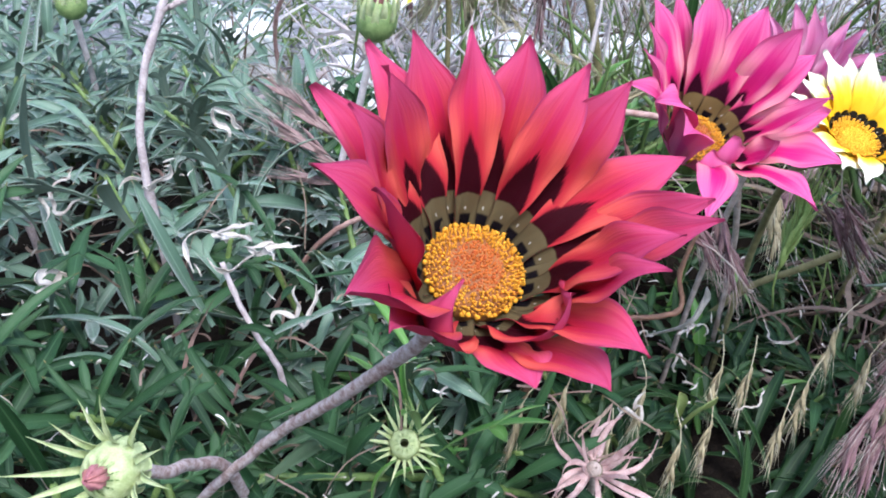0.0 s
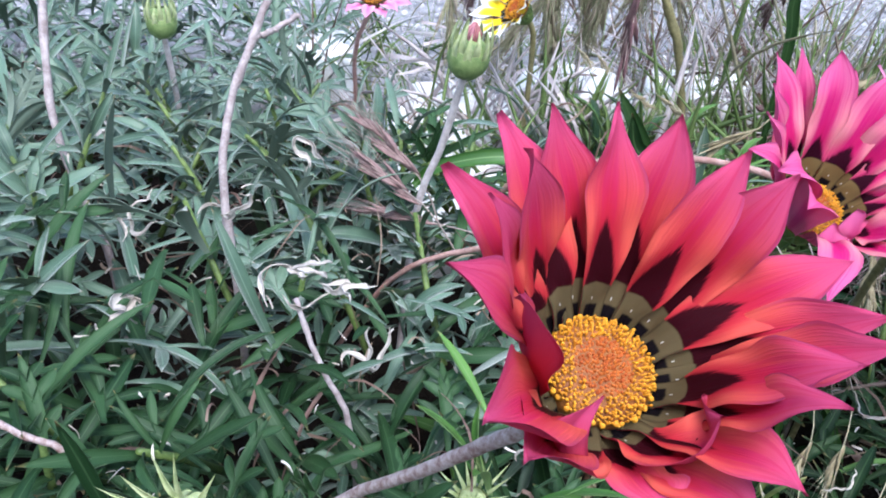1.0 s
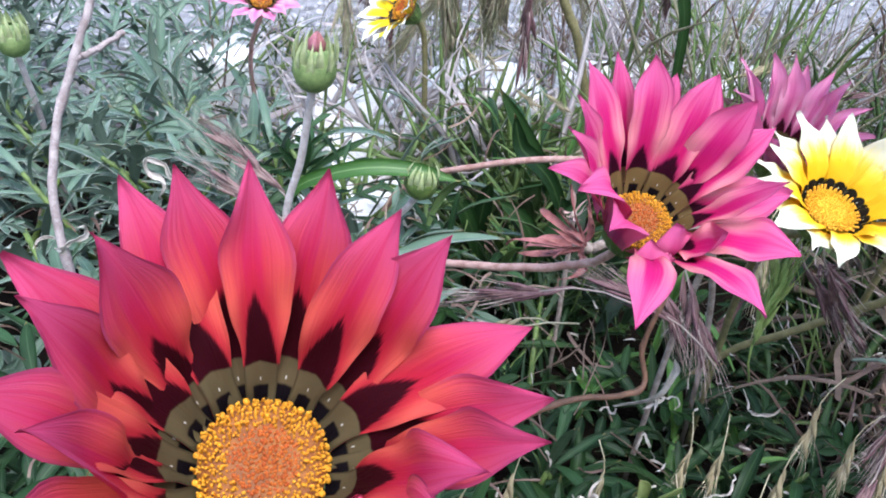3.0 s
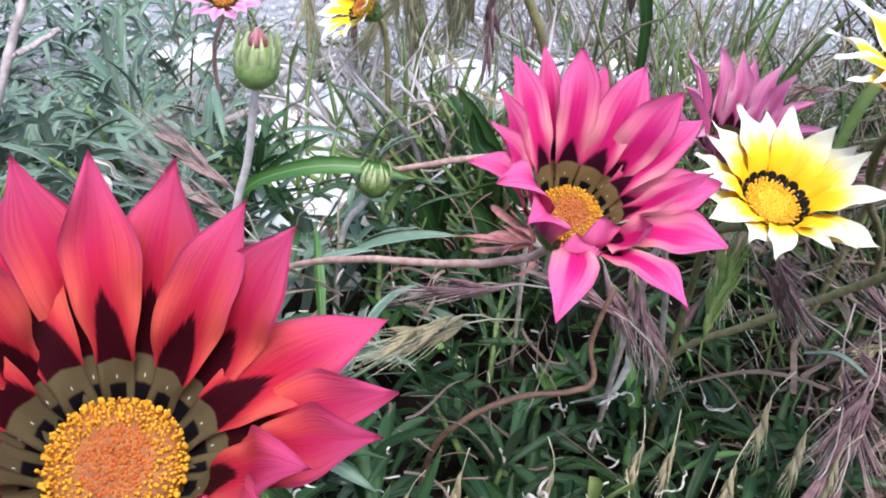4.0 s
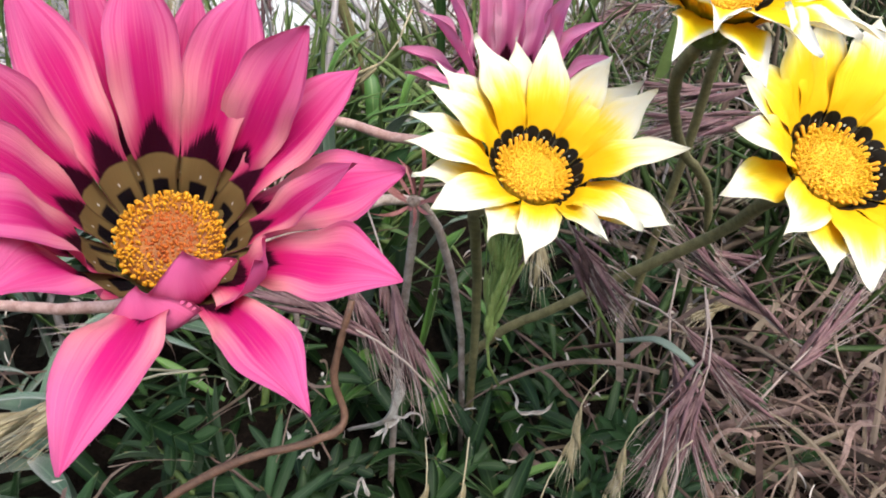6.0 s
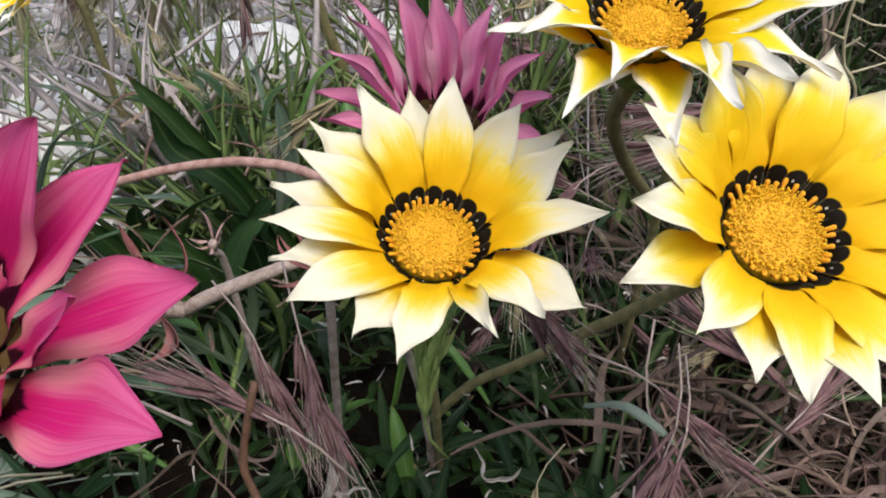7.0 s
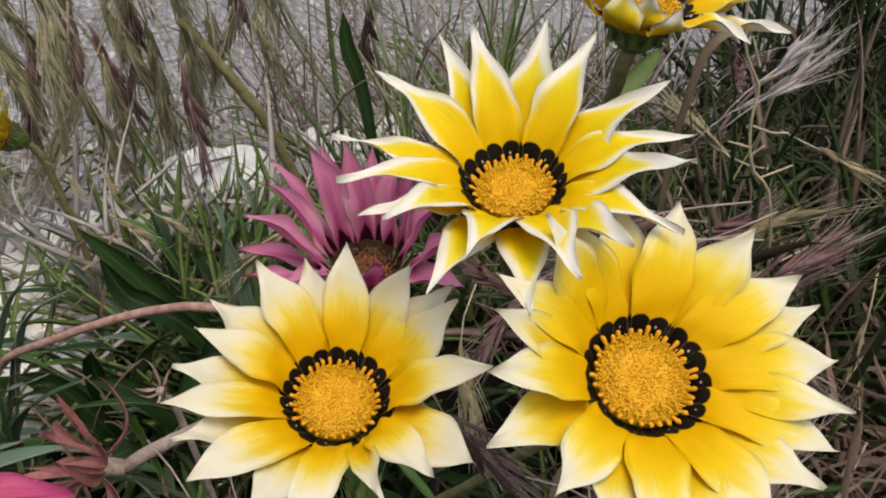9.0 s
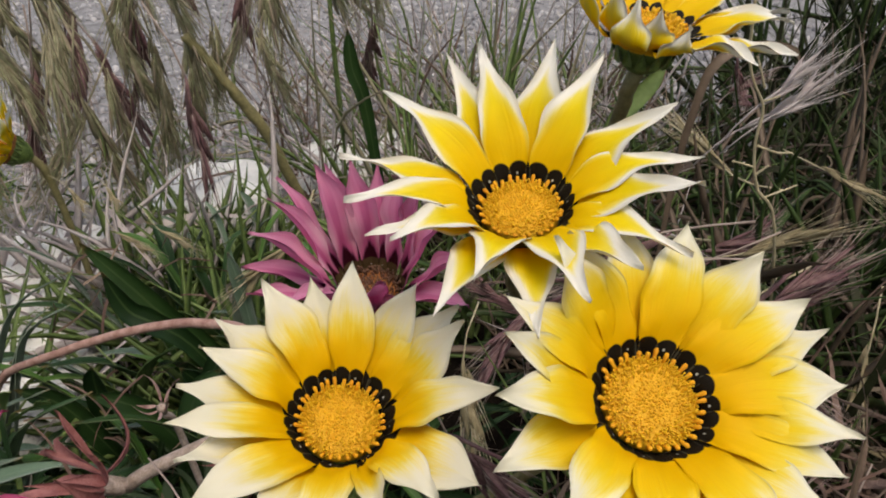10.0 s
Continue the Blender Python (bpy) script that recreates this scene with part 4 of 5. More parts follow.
twig("dry_twig", [[(0.300, 0.372, 0.250), (0.303, 0.375, 0.217), (0.310, 0.375, 0.201), (0.309, 0.375, 0.188), (0.312, 0.375, 0.171), (0.321, 0.375, 0.156), (0.333, 0.385, 0.100), (0.345, 0.40, 0.03)],
                  [(0.305, 0.374, 0.219), (0.309, 0.374, 0.208)], [(0.315, 0.374, 0.2045), (0.310, 0.375, 0.203)], [(0.323, 0.374, 0.183), (0.317, 0.374, 0.184), (0.310, 0.375, 0.187)],
                  [(0.301, 0.374, 0.183), (0.310, 0.375, 0.179)], [(0.314, 0.373, 0.180), (0.311, 0.375, 0.176)], [(0.327, 0.374, 0.170), (0.314, 0.375, 0.166)]], 0.00055, AWN_TAN, "dry grass stalk with stiff white side shoots", 46)


# ---- leaves ----
def blade(length, width, arch, droop, fold, sway, lobes=0, rng=None, segs=12):
    """A strap-shaped leaf along +x that rises by arch and droops at the tip; lobes adds pairs of side lobes."""
    s = np.linspace(0, 1, segs)
    ang = arch - droop * s ** 1.3
    x = np.concatenate([[0], np.cumsum(np.cos((ang[1:] + ang[:-1]) / 2))]) * length / (segs - 1)
    z = np.concatenate([[0], np.cumsum(np.sin((ang[1:] + ang[:-1]) / 2))]) * length / (segs - 1)
    y = sway * length * s ** 2
    mid = np.stack([x, y, z], 1)
    up = np.stack([-np.sin(ang), 0 * ang, np.cos(ang)], 1)
    half = width / 2 * rounded(((0, 0.30), (0.2, 0.52), (0.45, 0.92), (0.60, 1.0), (0.78, 0.80), (0.92, 0.40), (1, 0.03)), segs)
    v = np.array((-1, -0.5, 0, 0.5, 1.0))
    top = mid[:, None] + np.array((0, 1.0, 0)) * (half[:, None] * v[None])[..., None] + up[:, None] * (half[:, None] * fold * np.abs(v)[None])[..., None]
    down = top - up[:, None] * 0.00035
    uv = np.stack(np.broadcast_arrays(s[:, None], v[None] * 0.5 + 0.5), -1)
    g = Geo()
    g.leaf(top, down, uv)
    for k in range(lobes):
        f = 0.35 + 0.45 * k / max(1, lobes - 1) if lobes > 1 else 0.55
        i = int(f * (segs - 1))
        for sign in (-1, 1):
            ln = length * (0.34 - 0.10 * k / lobes) * (rng.uniform(0.8, 1.2) if rng is not None else 1)
            lobe = blade(ln, width * 0.8, 0.1, 0.35, fold, 0.15 * sign, 0, None, 7)
            g.add(lobe, Matrix.Translation(tuple(mid[i])) @ Euler((0, -float(ang[i]), sign * radians(38))).to_matrix().to_4x4())
    return g


RNG = np.random.default_rng(77)
LEAVES = [blade(RNG.uniform(0.034, 0.066), RNG.uniform(0.0052, 0.0084), RNG.uniform(0.0, 0.6), RNG.uniform(0.1, 1.4), RNG.uniform(0.1, 0.6), RNG.uniform(-0.25, 0.25)) for i in range(12)]
LEAVES += [blade(RNG.uniform(0.046, 0.066), 0.0068, RNG.uniform(0.1, 0.4), RNG.uniform(0.2, 0.7), 0.3, 0.0, n, RNG) for n in (1, 2, 2, 3)]
LEAF_MESHES = [g.mesh("leaf", LEAF) for g in LEAVES]
MID_MESHES = [g.mesh("leaf", MID) for g in LEAVES]
FRESH_MESHES = [g.mesh("leaf", FRESH) for g in LEAVES]


def mat_top(x, y):
    """How high the leafy cover stands over the ground plan."""
    left = 1 / (1 + math.exp((x - 0.035 - 0.10 * (y - 0.25)) / 0.022))
    top = 0.050 + 0.078 * left + 0.012 * noise.noise((x * 22, y * 22, 4.0))
    top -= 0.030 * math.exp(-((x + 0.035) / 0.035) ** 2 - ((y - 0.165) / 0.03) ** 2)
    far = max(0.0, min(1.0, (y - 0.40) / 0.22))
    return top * (1 - (0.25 if x < -0.1 else 0.55) * far) + 0.004


def free(x, y):
    """Plan of the leafy part: left of the dry grass, and a shade-darkened green patch below the flowers."""
    if x < 0.05 + 0.25 * max(0.0, y - 0.35):
        if x > -0.02 and y > 0.40:
            return False
        return y < (0.80 if x < -0.13 else 0.47)
    return 0.16 < y < 0.42 and x < 0.27


def shoot_leaf(rng, i, count):
    az = 2 * math.pi * (i * 0.382 + rng.uniform(-0.05, 0.05))
    inner = i / count
    elev = radians(0 + 62 * inner + rng.uniform(-22, 22))
    return az, elev, inner


def leafy_shoot(x, y, z, rng, meshes, label, count, lean):
    s = thing("leafy_shoot", Matrix.Translation((x, y, z)) @ Euler((lean[0], lean[1], rng.uniform(0, 6.28))).to_matrix().to_4x4(), label, "leaves", "gazania leaf shoots")
    g = Geo()
    g.tube([(0, 0, -0.055), (0.001, 0, -0.02), (0, 0, 0.012)], [0.0016, 0.0015, 0.0010], 6)
    part("stalk", g, CALYX, s)
    for i in range(count):
        az, elev, inner = shoot_leaf(rng, i, count)
        k = rng.uniform(0.45, 1.0) * (1 - 0.25 * inner)
        ob = part("leaf", meshes[rng.integers(len(meshes))], None, s)
        ob.matrix_basis = Matrix.Translation((0, 0, -0.020 + 0.030 * inner)) @ Euler((0, 0, az)).to_matrix().to_4x4() @ Euler((rng.uniform(-0.4, 0.4), -elev, 0)).to_matrix().to_4x4() @ Matrix.Diagonal((k, k, k, 1))


rng = np.random.default_rng(101)
made = 0
while made < 64:
    x, y = rng.uniform(-0.26, 0.25), rng.uniform(0.15, 0.46)
    if not free(x, y) or (x > 0.04 and rng.random() < 0.72):
        continue
    fresh = 0.0 < x < 0.07 and rng.random() < 0.35
    leafy_shoot(x, y, mat_top(x, y) - 0.004, rng, FRESH_MESHES if fresh else (MID_MESHES if y < 0.25 or x > -0.03 else LEAF_MESHES), "bright green strap-leaved shoot" if fresh else "grey-green shoot of narrow gazania leaves with pale undersides",
                int(rng.integers(7, 14)), (rng.normal(0, 0.4), rng.normal(0, 0.4)))
    made += 1


def leaf_cover(name, label, count, seed, x0, x1, y0, y1, keep, low, high, materials):
    """The uncounted leaves between the shoots, as one mesh."""
    rng = np.random.default_rng(seed)
    g, n = Geo(), 0
    while n < count:
        x, y = rng.uniform(x0, x1), rng.uniform(y0, y1)
        if not keep(x, y):
            continue
        z = mat_top(x, y) * rng.uniform(low, high) - 0.006
        k = rng.uniform(0.55, 1.0)
        turn = Matrix.Translation((x, y, z)) @ Euler((0, 0, rng.uniform(0, 6.28))).to_matrix().to_4x4() @ Euler((rng.normal(0, 0.35), -radians(rng.uniform(-15, 60)), 0)).to_matrix().to_4x4()
        g.add(LEAVES[rng.integers(len(LEAVES))], turn @ Matrix.Diagonal((k, k, k, 1)))
        n += 1
    return tagged(new(name, g.mesh(name, materials)), label, "leaves", kind="stuff")


leaf_cover("leaf_carpet", "dense carpet of narrow grey-green gazania leaves", 2200, 5, -0.62, 0.20, 0.235, 0.80, lambda x, y: free(x, y) and x < 0.035 + 0.25 * max(0.0, y - 0.35), 0.45, 1.0, LEAF)
leaf_cover("near_leaves", "narrow grey-green leaves filling the near carpet", 720, 15, -0.30, 0.06, 0.10, 0.28, free, 0.25, 1.0, MID)
leaf_cover("low_leaves", "low green leaves below the flowers, darkened to hold shade", 380, 6, 0.02, 0.28, 0.16, 0.42, free, 0.30, 1.0, DEEP)
leaf_cover("fresh_leaves", "bright green young leaves in the dark cover", 24, 8, -0.02, 0.20, 0.16, 0.42, free, 0.35, 1.05, FRESH)


def leaf_row(rng, count):
    """Upright strap leaves between the far bud and the stones."""
    for i in range(count):
        x, y = rng.uniform(0.03, 0.16), rng.uniform(0.36, 0.58)
        az, ln = rng.uniform(0, 6.28), rng.uniform(0.05, 0.09)
        d = np.array((math.cos(az) * 0.6, math.sin(az) * 0.4, 0.8))
        b = np.array((x, y, 0.03))
        long_leaf([b, b + d * ln * 0.5, b + d * ln * 0.85 + np.array((0, 0, 0.003)), b + d * ln * 1.1 + np.array((math.cos(az) * 0.012, 0, -0.002))], rng.uniform(0.0050, 0.0092), FRESH if i % 3 == 0 else (MID if i % 3 == 1 else LEAF), "upright bright green strap leaf" if i % 3 == 0 else "upright green strap leaf", 0.3, "strap_leaf", "strap leaves")


def long_leaf(pts, width, materials, label, fold=0.3, name="long_leaf", group="", up_is=(0, 0.35, 1.0)):
    p = smooth_line(pts, 16)
    t = np.gradient(p, axis=0)
    t /= np.linalg.norm(t, axis=1)[:, None]
    side = np.cross(t, up_is)
    side /= np.linalg.norm(side, axis=1)[:, None]
    up = np.cross(side, t)
    s = np.linspace(0, 1, 16)
    half = width / 2 * rounded(((0, 0.4), (0.3, 0.8), (0.6, 1.0), (0.85, 0.75), (1, 0.04)), 16)
    v = np.array((-1, -0.5, 0, 0.5, 1.0))
    top = p[:, None] - side[:, None] * (half[:, None] * v)[..., None] + up[:, None] * (half[:, None] * fold * np.abs(v))[..., None]
    g = Geo()
    g.leaf(top, top - up[:, None] * 0.0004, np.stack(np.broadcast_arrays(s[:, None], v[None] * 0.5 + 0.5), -1))
    return tagged(new(name, g.mesh(name, materials)), label, "leaf", group)


long_leaf([(-0.030, 0.362, 0.125), (-0.020, 0.360, 0.137), (0.004, 0.358, 0.1465), (0.027, 0.358, 0.1475), (0.048, 0.360, 0.142)], 0.0078, FRESH, "long arching bright green leaf over a bud", up_is=(0, -0.75, 0.66))
long_leaf([(0.108, 0.450, 0.050), (0.116, 0.445, 0.090), (0.120, 0.442, 0.128)], 0.0070, LEAF, "upright dark green leaf between grasses")
long_leaf([(0.296, 0.425, 0.060), (0.303, 0.422, 0.150), (0.310, 0.42, 0.190), (0.315, 0.42, 0.201), (0.323, 0.42, 0.206), (0.337, 0.42, 0.206), (0.348, 0.42, 0.203), (0.351, 0.42, 0.197)], 0.0044, (PURPLE_GRASS, PURPLE_GRASS), "broad grass leaf browning along its bent end", up_is=(0, -0.75, 0.66))
long_leaf([(0.270, 0.445, 0.060), (0.277, 0.442, 0.140), (0.284, 0.44, 0.173), (0.297, 0.44, 0.187), (0.305, 0.44, 0.196)], 0.0085, (GREEN_GRASS, GREEN_GRASS), "broad bright green grass leaf behind the yellow bloom", up_is=(0, -0.75, 0.66))
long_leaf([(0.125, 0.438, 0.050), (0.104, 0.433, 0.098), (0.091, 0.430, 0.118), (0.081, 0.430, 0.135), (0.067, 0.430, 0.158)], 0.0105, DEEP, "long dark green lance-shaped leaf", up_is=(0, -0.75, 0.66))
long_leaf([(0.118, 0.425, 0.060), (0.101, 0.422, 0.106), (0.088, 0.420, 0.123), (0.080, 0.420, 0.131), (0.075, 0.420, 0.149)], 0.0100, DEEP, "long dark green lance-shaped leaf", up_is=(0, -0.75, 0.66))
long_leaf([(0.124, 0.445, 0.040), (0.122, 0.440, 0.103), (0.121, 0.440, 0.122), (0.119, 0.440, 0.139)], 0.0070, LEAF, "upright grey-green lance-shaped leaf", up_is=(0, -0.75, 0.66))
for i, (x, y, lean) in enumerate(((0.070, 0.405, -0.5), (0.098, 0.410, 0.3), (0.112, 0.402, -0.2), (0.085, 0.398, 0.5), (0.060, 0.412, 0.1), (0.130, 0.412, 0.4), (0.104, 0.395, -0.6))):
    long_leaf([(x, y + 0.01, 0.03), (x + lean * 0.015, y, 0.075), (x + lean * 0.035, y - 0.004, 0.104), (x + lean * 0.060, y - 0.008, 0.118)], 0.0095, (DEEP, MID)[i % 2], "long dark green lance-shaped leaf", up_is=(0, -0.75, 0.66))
long_leaf([(0.194, 0.552, 0.060), (0.189, 0.55, 0.150), (0.184, 0.55, 0.176), (0.184, 0.55, 0.196)], 0.0085, DEEP, "upright dark green leaf among drooping ears", up_is=(0, -0.9, 0.4))
twig("flower_stalk", [[(0.098, 0.600, 0.190), (0.107, 0.600, 0.174), (0.121, 0.600, 0.149), (0.135, 0.600, 0.118), (0.150, 0.602, 0.060), (0.160, 0.605, 0.015)]], 0.0032, GREEN_STEM, "thick leaning yellowish green stalk in grass", 47)
long_leaf([(0.120, 0.300, 0.070), (0.131, 0.285, 0.090), (0.1345, 0.2825, 0.104), (0.1325, 0.282, 0.114)], 0.0036, (WITHERED, WITHERED), "curled pale dry leaf standing in the dark patch", 0.8, "dry_leaf")
long_leaf([(0.205, 0.290, 0.112), (0.213, 0.284, 0.117), (0.2185, 0.279, 0.116), (0.226, 0.273, 0.112)], 0.0048, (LEAF[1], LEAF[1]), "narrow leaf showing its pale silver underside", 0.5)


long_leaf([(0.126, 0.262, 0.040), (0.122, 0.252, 0.068), (0.1195, 0.246, 0.080), (0.116, 0.241, 0.092)], 0.0085, (YOUNG, YOUNG), "young yellow-green leaf standing above dark ones", 0.4, up_is=(0.3, -0.75, 0.5))
long_leaf([(0.126, 0.262, 0.040), (0.127, 0.250, 0.070), (0.1285, 0.244, 0.082), (0.131, 0.240, 0.091)], 0.0060, (YOUNG, YOUNG), "young yellow-green leaf standing above dark ones", 0.4, up_is=(0.3, -0.75, 0.5))


leaf_row(np.random.default_rng(909), 50)

rng = np.random.default_rng(910)
for i in range(46):
    b = np.array((rng.uniform(0.068, 0.15), rng.uniform(0.39, 0.50), 0.03))
    az, ln = rng.uniform(0, 6.28), rng.uniform(0.08, 0.125)
    d = np.array((math.cos(az) * 0.7, math.sin(az) * 0.4, 0.75))
    long_leaf([b, b + d * ln * 0.5, b + d * ln * 0.85 + np.array((0, 0, 0.002)), b + d * ln * 1.05 + np.array((math.cos(az) * 0.015, 0, -0.006))], rng.uniform(0.0065, 0.0115), (DEEP, FRESH, LEAF, FRESH, MID)[i % 5], "long green strap leaf before the stones", 0.3, "strap_leaf", "strap leaves")

rng = np.random.default_rng(911)
for i in range(54):
    b = np.array((rng.uniform(-0.11, 0.01), rng.uniform(0.36, 0.44), 0.04))
    az, ln = rng.uniform(0, 6.28), rng.uniform(0.07, 0.115)
    d = np.array((math.cos(az) * 0.5, math.sin(az) * 0.35, 0.85))
    long_leaf([b, b + d * ln * 0.5, b + d * ln * 0.85 + np.array((0, 0, 0.002)), b + d * ln * 1.05 + np.array((math.cos(az) * 0.015, 0, -0.004))], rng.uniform(0.0045, 0.0085), (LEAF, LEAF, MID, LEAF)[i % 4], "upright grey-green strap leaf in the thick cover", 0.3, "strap_leaf", "strap leaves")


# ---- curled withered leaves in the left carpet ----
def withered_leaf(place, size, arms, seed, label):
    rng = np.random.default_rng(seed)
    w = thing("withered_leaf", Matrix.Translation(place), label, "dead leaf", "withered leaves")
    for i in range(arms):
        p = [np.zeros(3)]
        d = np.array((math.cos(i * 2.2 + rng.uniform(-0.5, 0.5)), 0.5 * math.sin(i * 2.2), rng.uniform(-0.35, 0.5)))
        for k in range(6):
            d = d + rng.normal(0, 0.55, 3)
            d /= np.linalg.norm(d)
            p.append(p[-1] + d * size * 0.2)
        p = smooth_line(p, 14)
        t = np.gradient(p, axis=0)
        side = np.cross(t, rng.normal(0, 1, 3))
        side /= np.linalg.norm(side, axis=1)[:, None] + 1e-9
        s = np.linspace(0, 1, 14)
        half = size * 0.055 * (0.5 + 0.6 * np.sin(s * 3.0 + 0.2) + 0.25 * np.sin(s * 17 + i)) * (1 - s ** 5)
        top = p[:, None] + side[:, None] * (half[:, None] * np.array((-1, 0, 1.0)))[..., None]
        top[:, 1] += rng.normal(0, size * 0.02, (14, 3)) * 0.5
        g = Geo()
        g.leaf(top, top - np.cross(side, t / (np.linalg.norm(t, axis=1)[:, None] + 1e-9))[:, None] * 0.0004, np.stack(np.broadcast_arrays(s[:, None], np.array((0, 0.5, 1.0))[None]), -1))
        part("curled_strip", g, (WITHERED, WITHERED), w)


for place, size, arms, seed in (((-0.062, 0.254, 0.148), 0.020, 4, 1), ((-0.046, 0.246, 0.146), 0.018, 5, 2), ((-0.114, 0.243, 0.136), 0.022, 3, 3), ((-0.079, 0.334, 0.158), 0.020, 2, 4), ((-0.092, 0.282, 0.149), 0.016, 3, 5),
                                ((-0.030, 0.240, 0.118), 0.016, 3, 6), ((-0.183, 0.373, 0.130), 0.020, 3, 7), ((-0.140, 0.300, 0.130), 0.016, 3, 8), ((0.100, 0.232, 0.085), 0.014, 3, 9), ((0.135, 0.288, 0.088), 0.012, 3, 10), ((0.180, 0.300, 0.070), 0.012, 2, 11), ((0.120, 0.262, 0.092), 0.009, 2, 12), ((0.150, 0.245, 0.082), 0.008, 2, 13), ((0.108, 0.270, 0.098), 0.007, 2, 14)):
    withered_leaf(place, size, arms, seed, "crisp curled whitish dead leaf caught in foliage")


# ---- grasses ----
def strip(g, rng, root, length, width, elev, bend, az=None):
    """One narrow folded blade on a wavering line, added to g."""
    ln, wd = rng.uniform(*length), rng.uniform(*width)
    az = rng.uniform(0, 6.28) if az is None else az
    el = radians(rng.uniform(*elev))
    s = np.linspace(0, 1, 9)
    turn = az + rng.normal(0, bend) * s * 1.4 + np.cumsum(rng.normal(0, bend * 0.22, 9))
    tilt = el - abs(rng.normal(0, bend)) * 1.5 * s + np.cumsum(rng.normal(0, bend * 0.22, 9))
    d = np.stack([np.cos(turn) * np.cos(tilt), np.sin(turn) * np.cos(tilt), np.sin(tilt)], 1)
    p = np.array(root) + np.concatenate([np.zeros((1, 3)), np.cumsum((d[1:] + d[:-1]) / 2, 0)]) * ln / 8
    p[:, 2] = np.maximum(p[:, 2], 0.018 + 0.004 * rng.random())
    tw = rng.uniform(0, 3.1) + rng.normal(0, 0.8) * s
    a = np.cross(d, (0.05, 0.02, 1.0))
    a /= np.linalg.norm(a, axis=1)[:, None] + 1e-9
    b = np.cross(a, d)
    side = a * np.cos(tw)[:, None] + b * np.sin(tw)[:, None]
    up = np.cross(side, d)
    half = wd / 2 * (1 - s ** 3)
    thin = np.minimum(half, 0.0009)
    rows = np.stack([p - side * half[:, None], p + up * thin[:, None] * 0.40, p + side * half[:, None], p - up * thin[:, None] * 0.05], 1)
    return rows, np.stack(np.broadcast_arrays(s[:, None], np.linspace(0, 1, 4)[None]), -1)


def grass_stuff(name, label, count, seed, spot, length, width, material, elev, bend, category="grass"):
    """Loose blades and straws past counting, as one mesh."""
    rng = np.random.default_rng(seed)
    g = Geo()
    for i in range(count):
        g.grid(*strip(g, rng, spot(rng), length, width, elev, bend), closed=True)
    return tagged(new(name, g.mesh(name, (material,), False)), label, category, kind="stuff")


def tussocks(label, clumps, blades, seed, spot, length, width, materials, elev, bend, reach=0.012):
    """Clumps of grass, each a thing with its blades as parts."""
    rng = np.random.default_rng(seed)
    for i in range(clumps):
        x, y, z = spot(rng)
        t = thing("grass_tussock", Matrix.Translation((x, y, z)), label, "grass", "grass tussocks")
        for k in range(blades + int(rng.integers(-2, 3))):
            g = Geo()
            rows, uv = strip(g, rng, (x + rng.normal(0, reach), y + rng.normal(0, reach), z), length, width, elev, bend)
            g.grid(rows - np.array((x, y, z)), uv, closed=True)
            part("blade", g, materials[k % len(materials)], t)


def litter_spot(rng):
    while True:
        x, y = rng.uniform(0.10, 0.42), rng.uniform(0.14, 0.34)
        if x > 0.262 + 0.035 * rng.normal():
            return x, y, rng.uniform(0.020, 0.085)


def meadow_spot(rng):
    while True:
        x, y = rng.uniform(-0.25, 0.36), rng.uniform(0.36, 0.72)
        if x > 0.16 + 0.1 * rng.random() or (y > 0.48 and rng.random() < 0.12):
            return x, y, 0.02


def right_spot(rng):
    return rng.uniform(0.26, 0.80), rng.uniform(0.30, 0.72), rng.uniform(0.015, 0.03)


def edge_spot(rng):
    return rng.uniform(-0.40, 0.60), rng.uniform(0.50, 0.86), 0.015


def stand_spot(rng):
    return rng.uniform(0.13, 0.42), rng.uniform(0.60, 0.83), 0.015


def dark_spot(rng):
    y = rng.uniform(0.36, 0.75)
    return rng.uniform(0.22 + 0.30 * y, 0.85), y, rng.uniform(0.015, 0.05)


grass_stuff("straw_litter", "tangled tan straw and dead grass on the ground", 700, 51, litter_spot, (0.025, 0.085), (0.0005, 0.0014), STRAW, (-12, 40), 1.0)
grass_stuff("brown_litter", "brown purple dead grass leaves", 580, 52, lambda r: (r.uniform(0.235, 0.55), r.uniform(0.16, 0.66), r.uniform(0.018, 0.075)), (0.025, 0.070), (0.0010, 0.0034), DRY_GRASS, (-10, 40), 0.8)
grass_stuff("curled_litter", "curled pinkish brown dead leaves", 420, 50, litter_spot, (0.020, 0.060), (0.0016, 0.0042), CURL, (-15, 60), 1.3, "dead leaves")
grass_stuff("pink_litter", "pinkish purple dead grass blades lying about", 420, 49, litter_spot, (0.03, 0.08), (0.0012, 0.0032), PURPLE_GRASS, (-10, 50), 0.6)
grass_stuff("side_green", "green grass leaves low in the dry stand, shade painted in", 380, 56, dark_spot, (0.05, 0.15), (0.0022, 0.0056), SHADE_GRASS, (15, 75), 0.45)
grass_stuff("verge_grass", "green and olive grass before the path", 180, 67, lambda r: (r.uniform(0.47, 0.95), r.uniform(0.56, 0.84), 0.015), (0.10, 0.24), (0.0012, 0.0034), SHADE_GRASS, (45, 88), 0.38)
grass_stuff("carpet_straws", "stray straws fallen on the leaves", 420, 58, lambda r: (r.uniform(-0.28, 0.12), r.uniform(0.16, 0.5), r.uniform(0.07, 0.125)), (0.008, 0.045), (0.0006, 0.0016), STRAW, (-20, 60), 0.7)
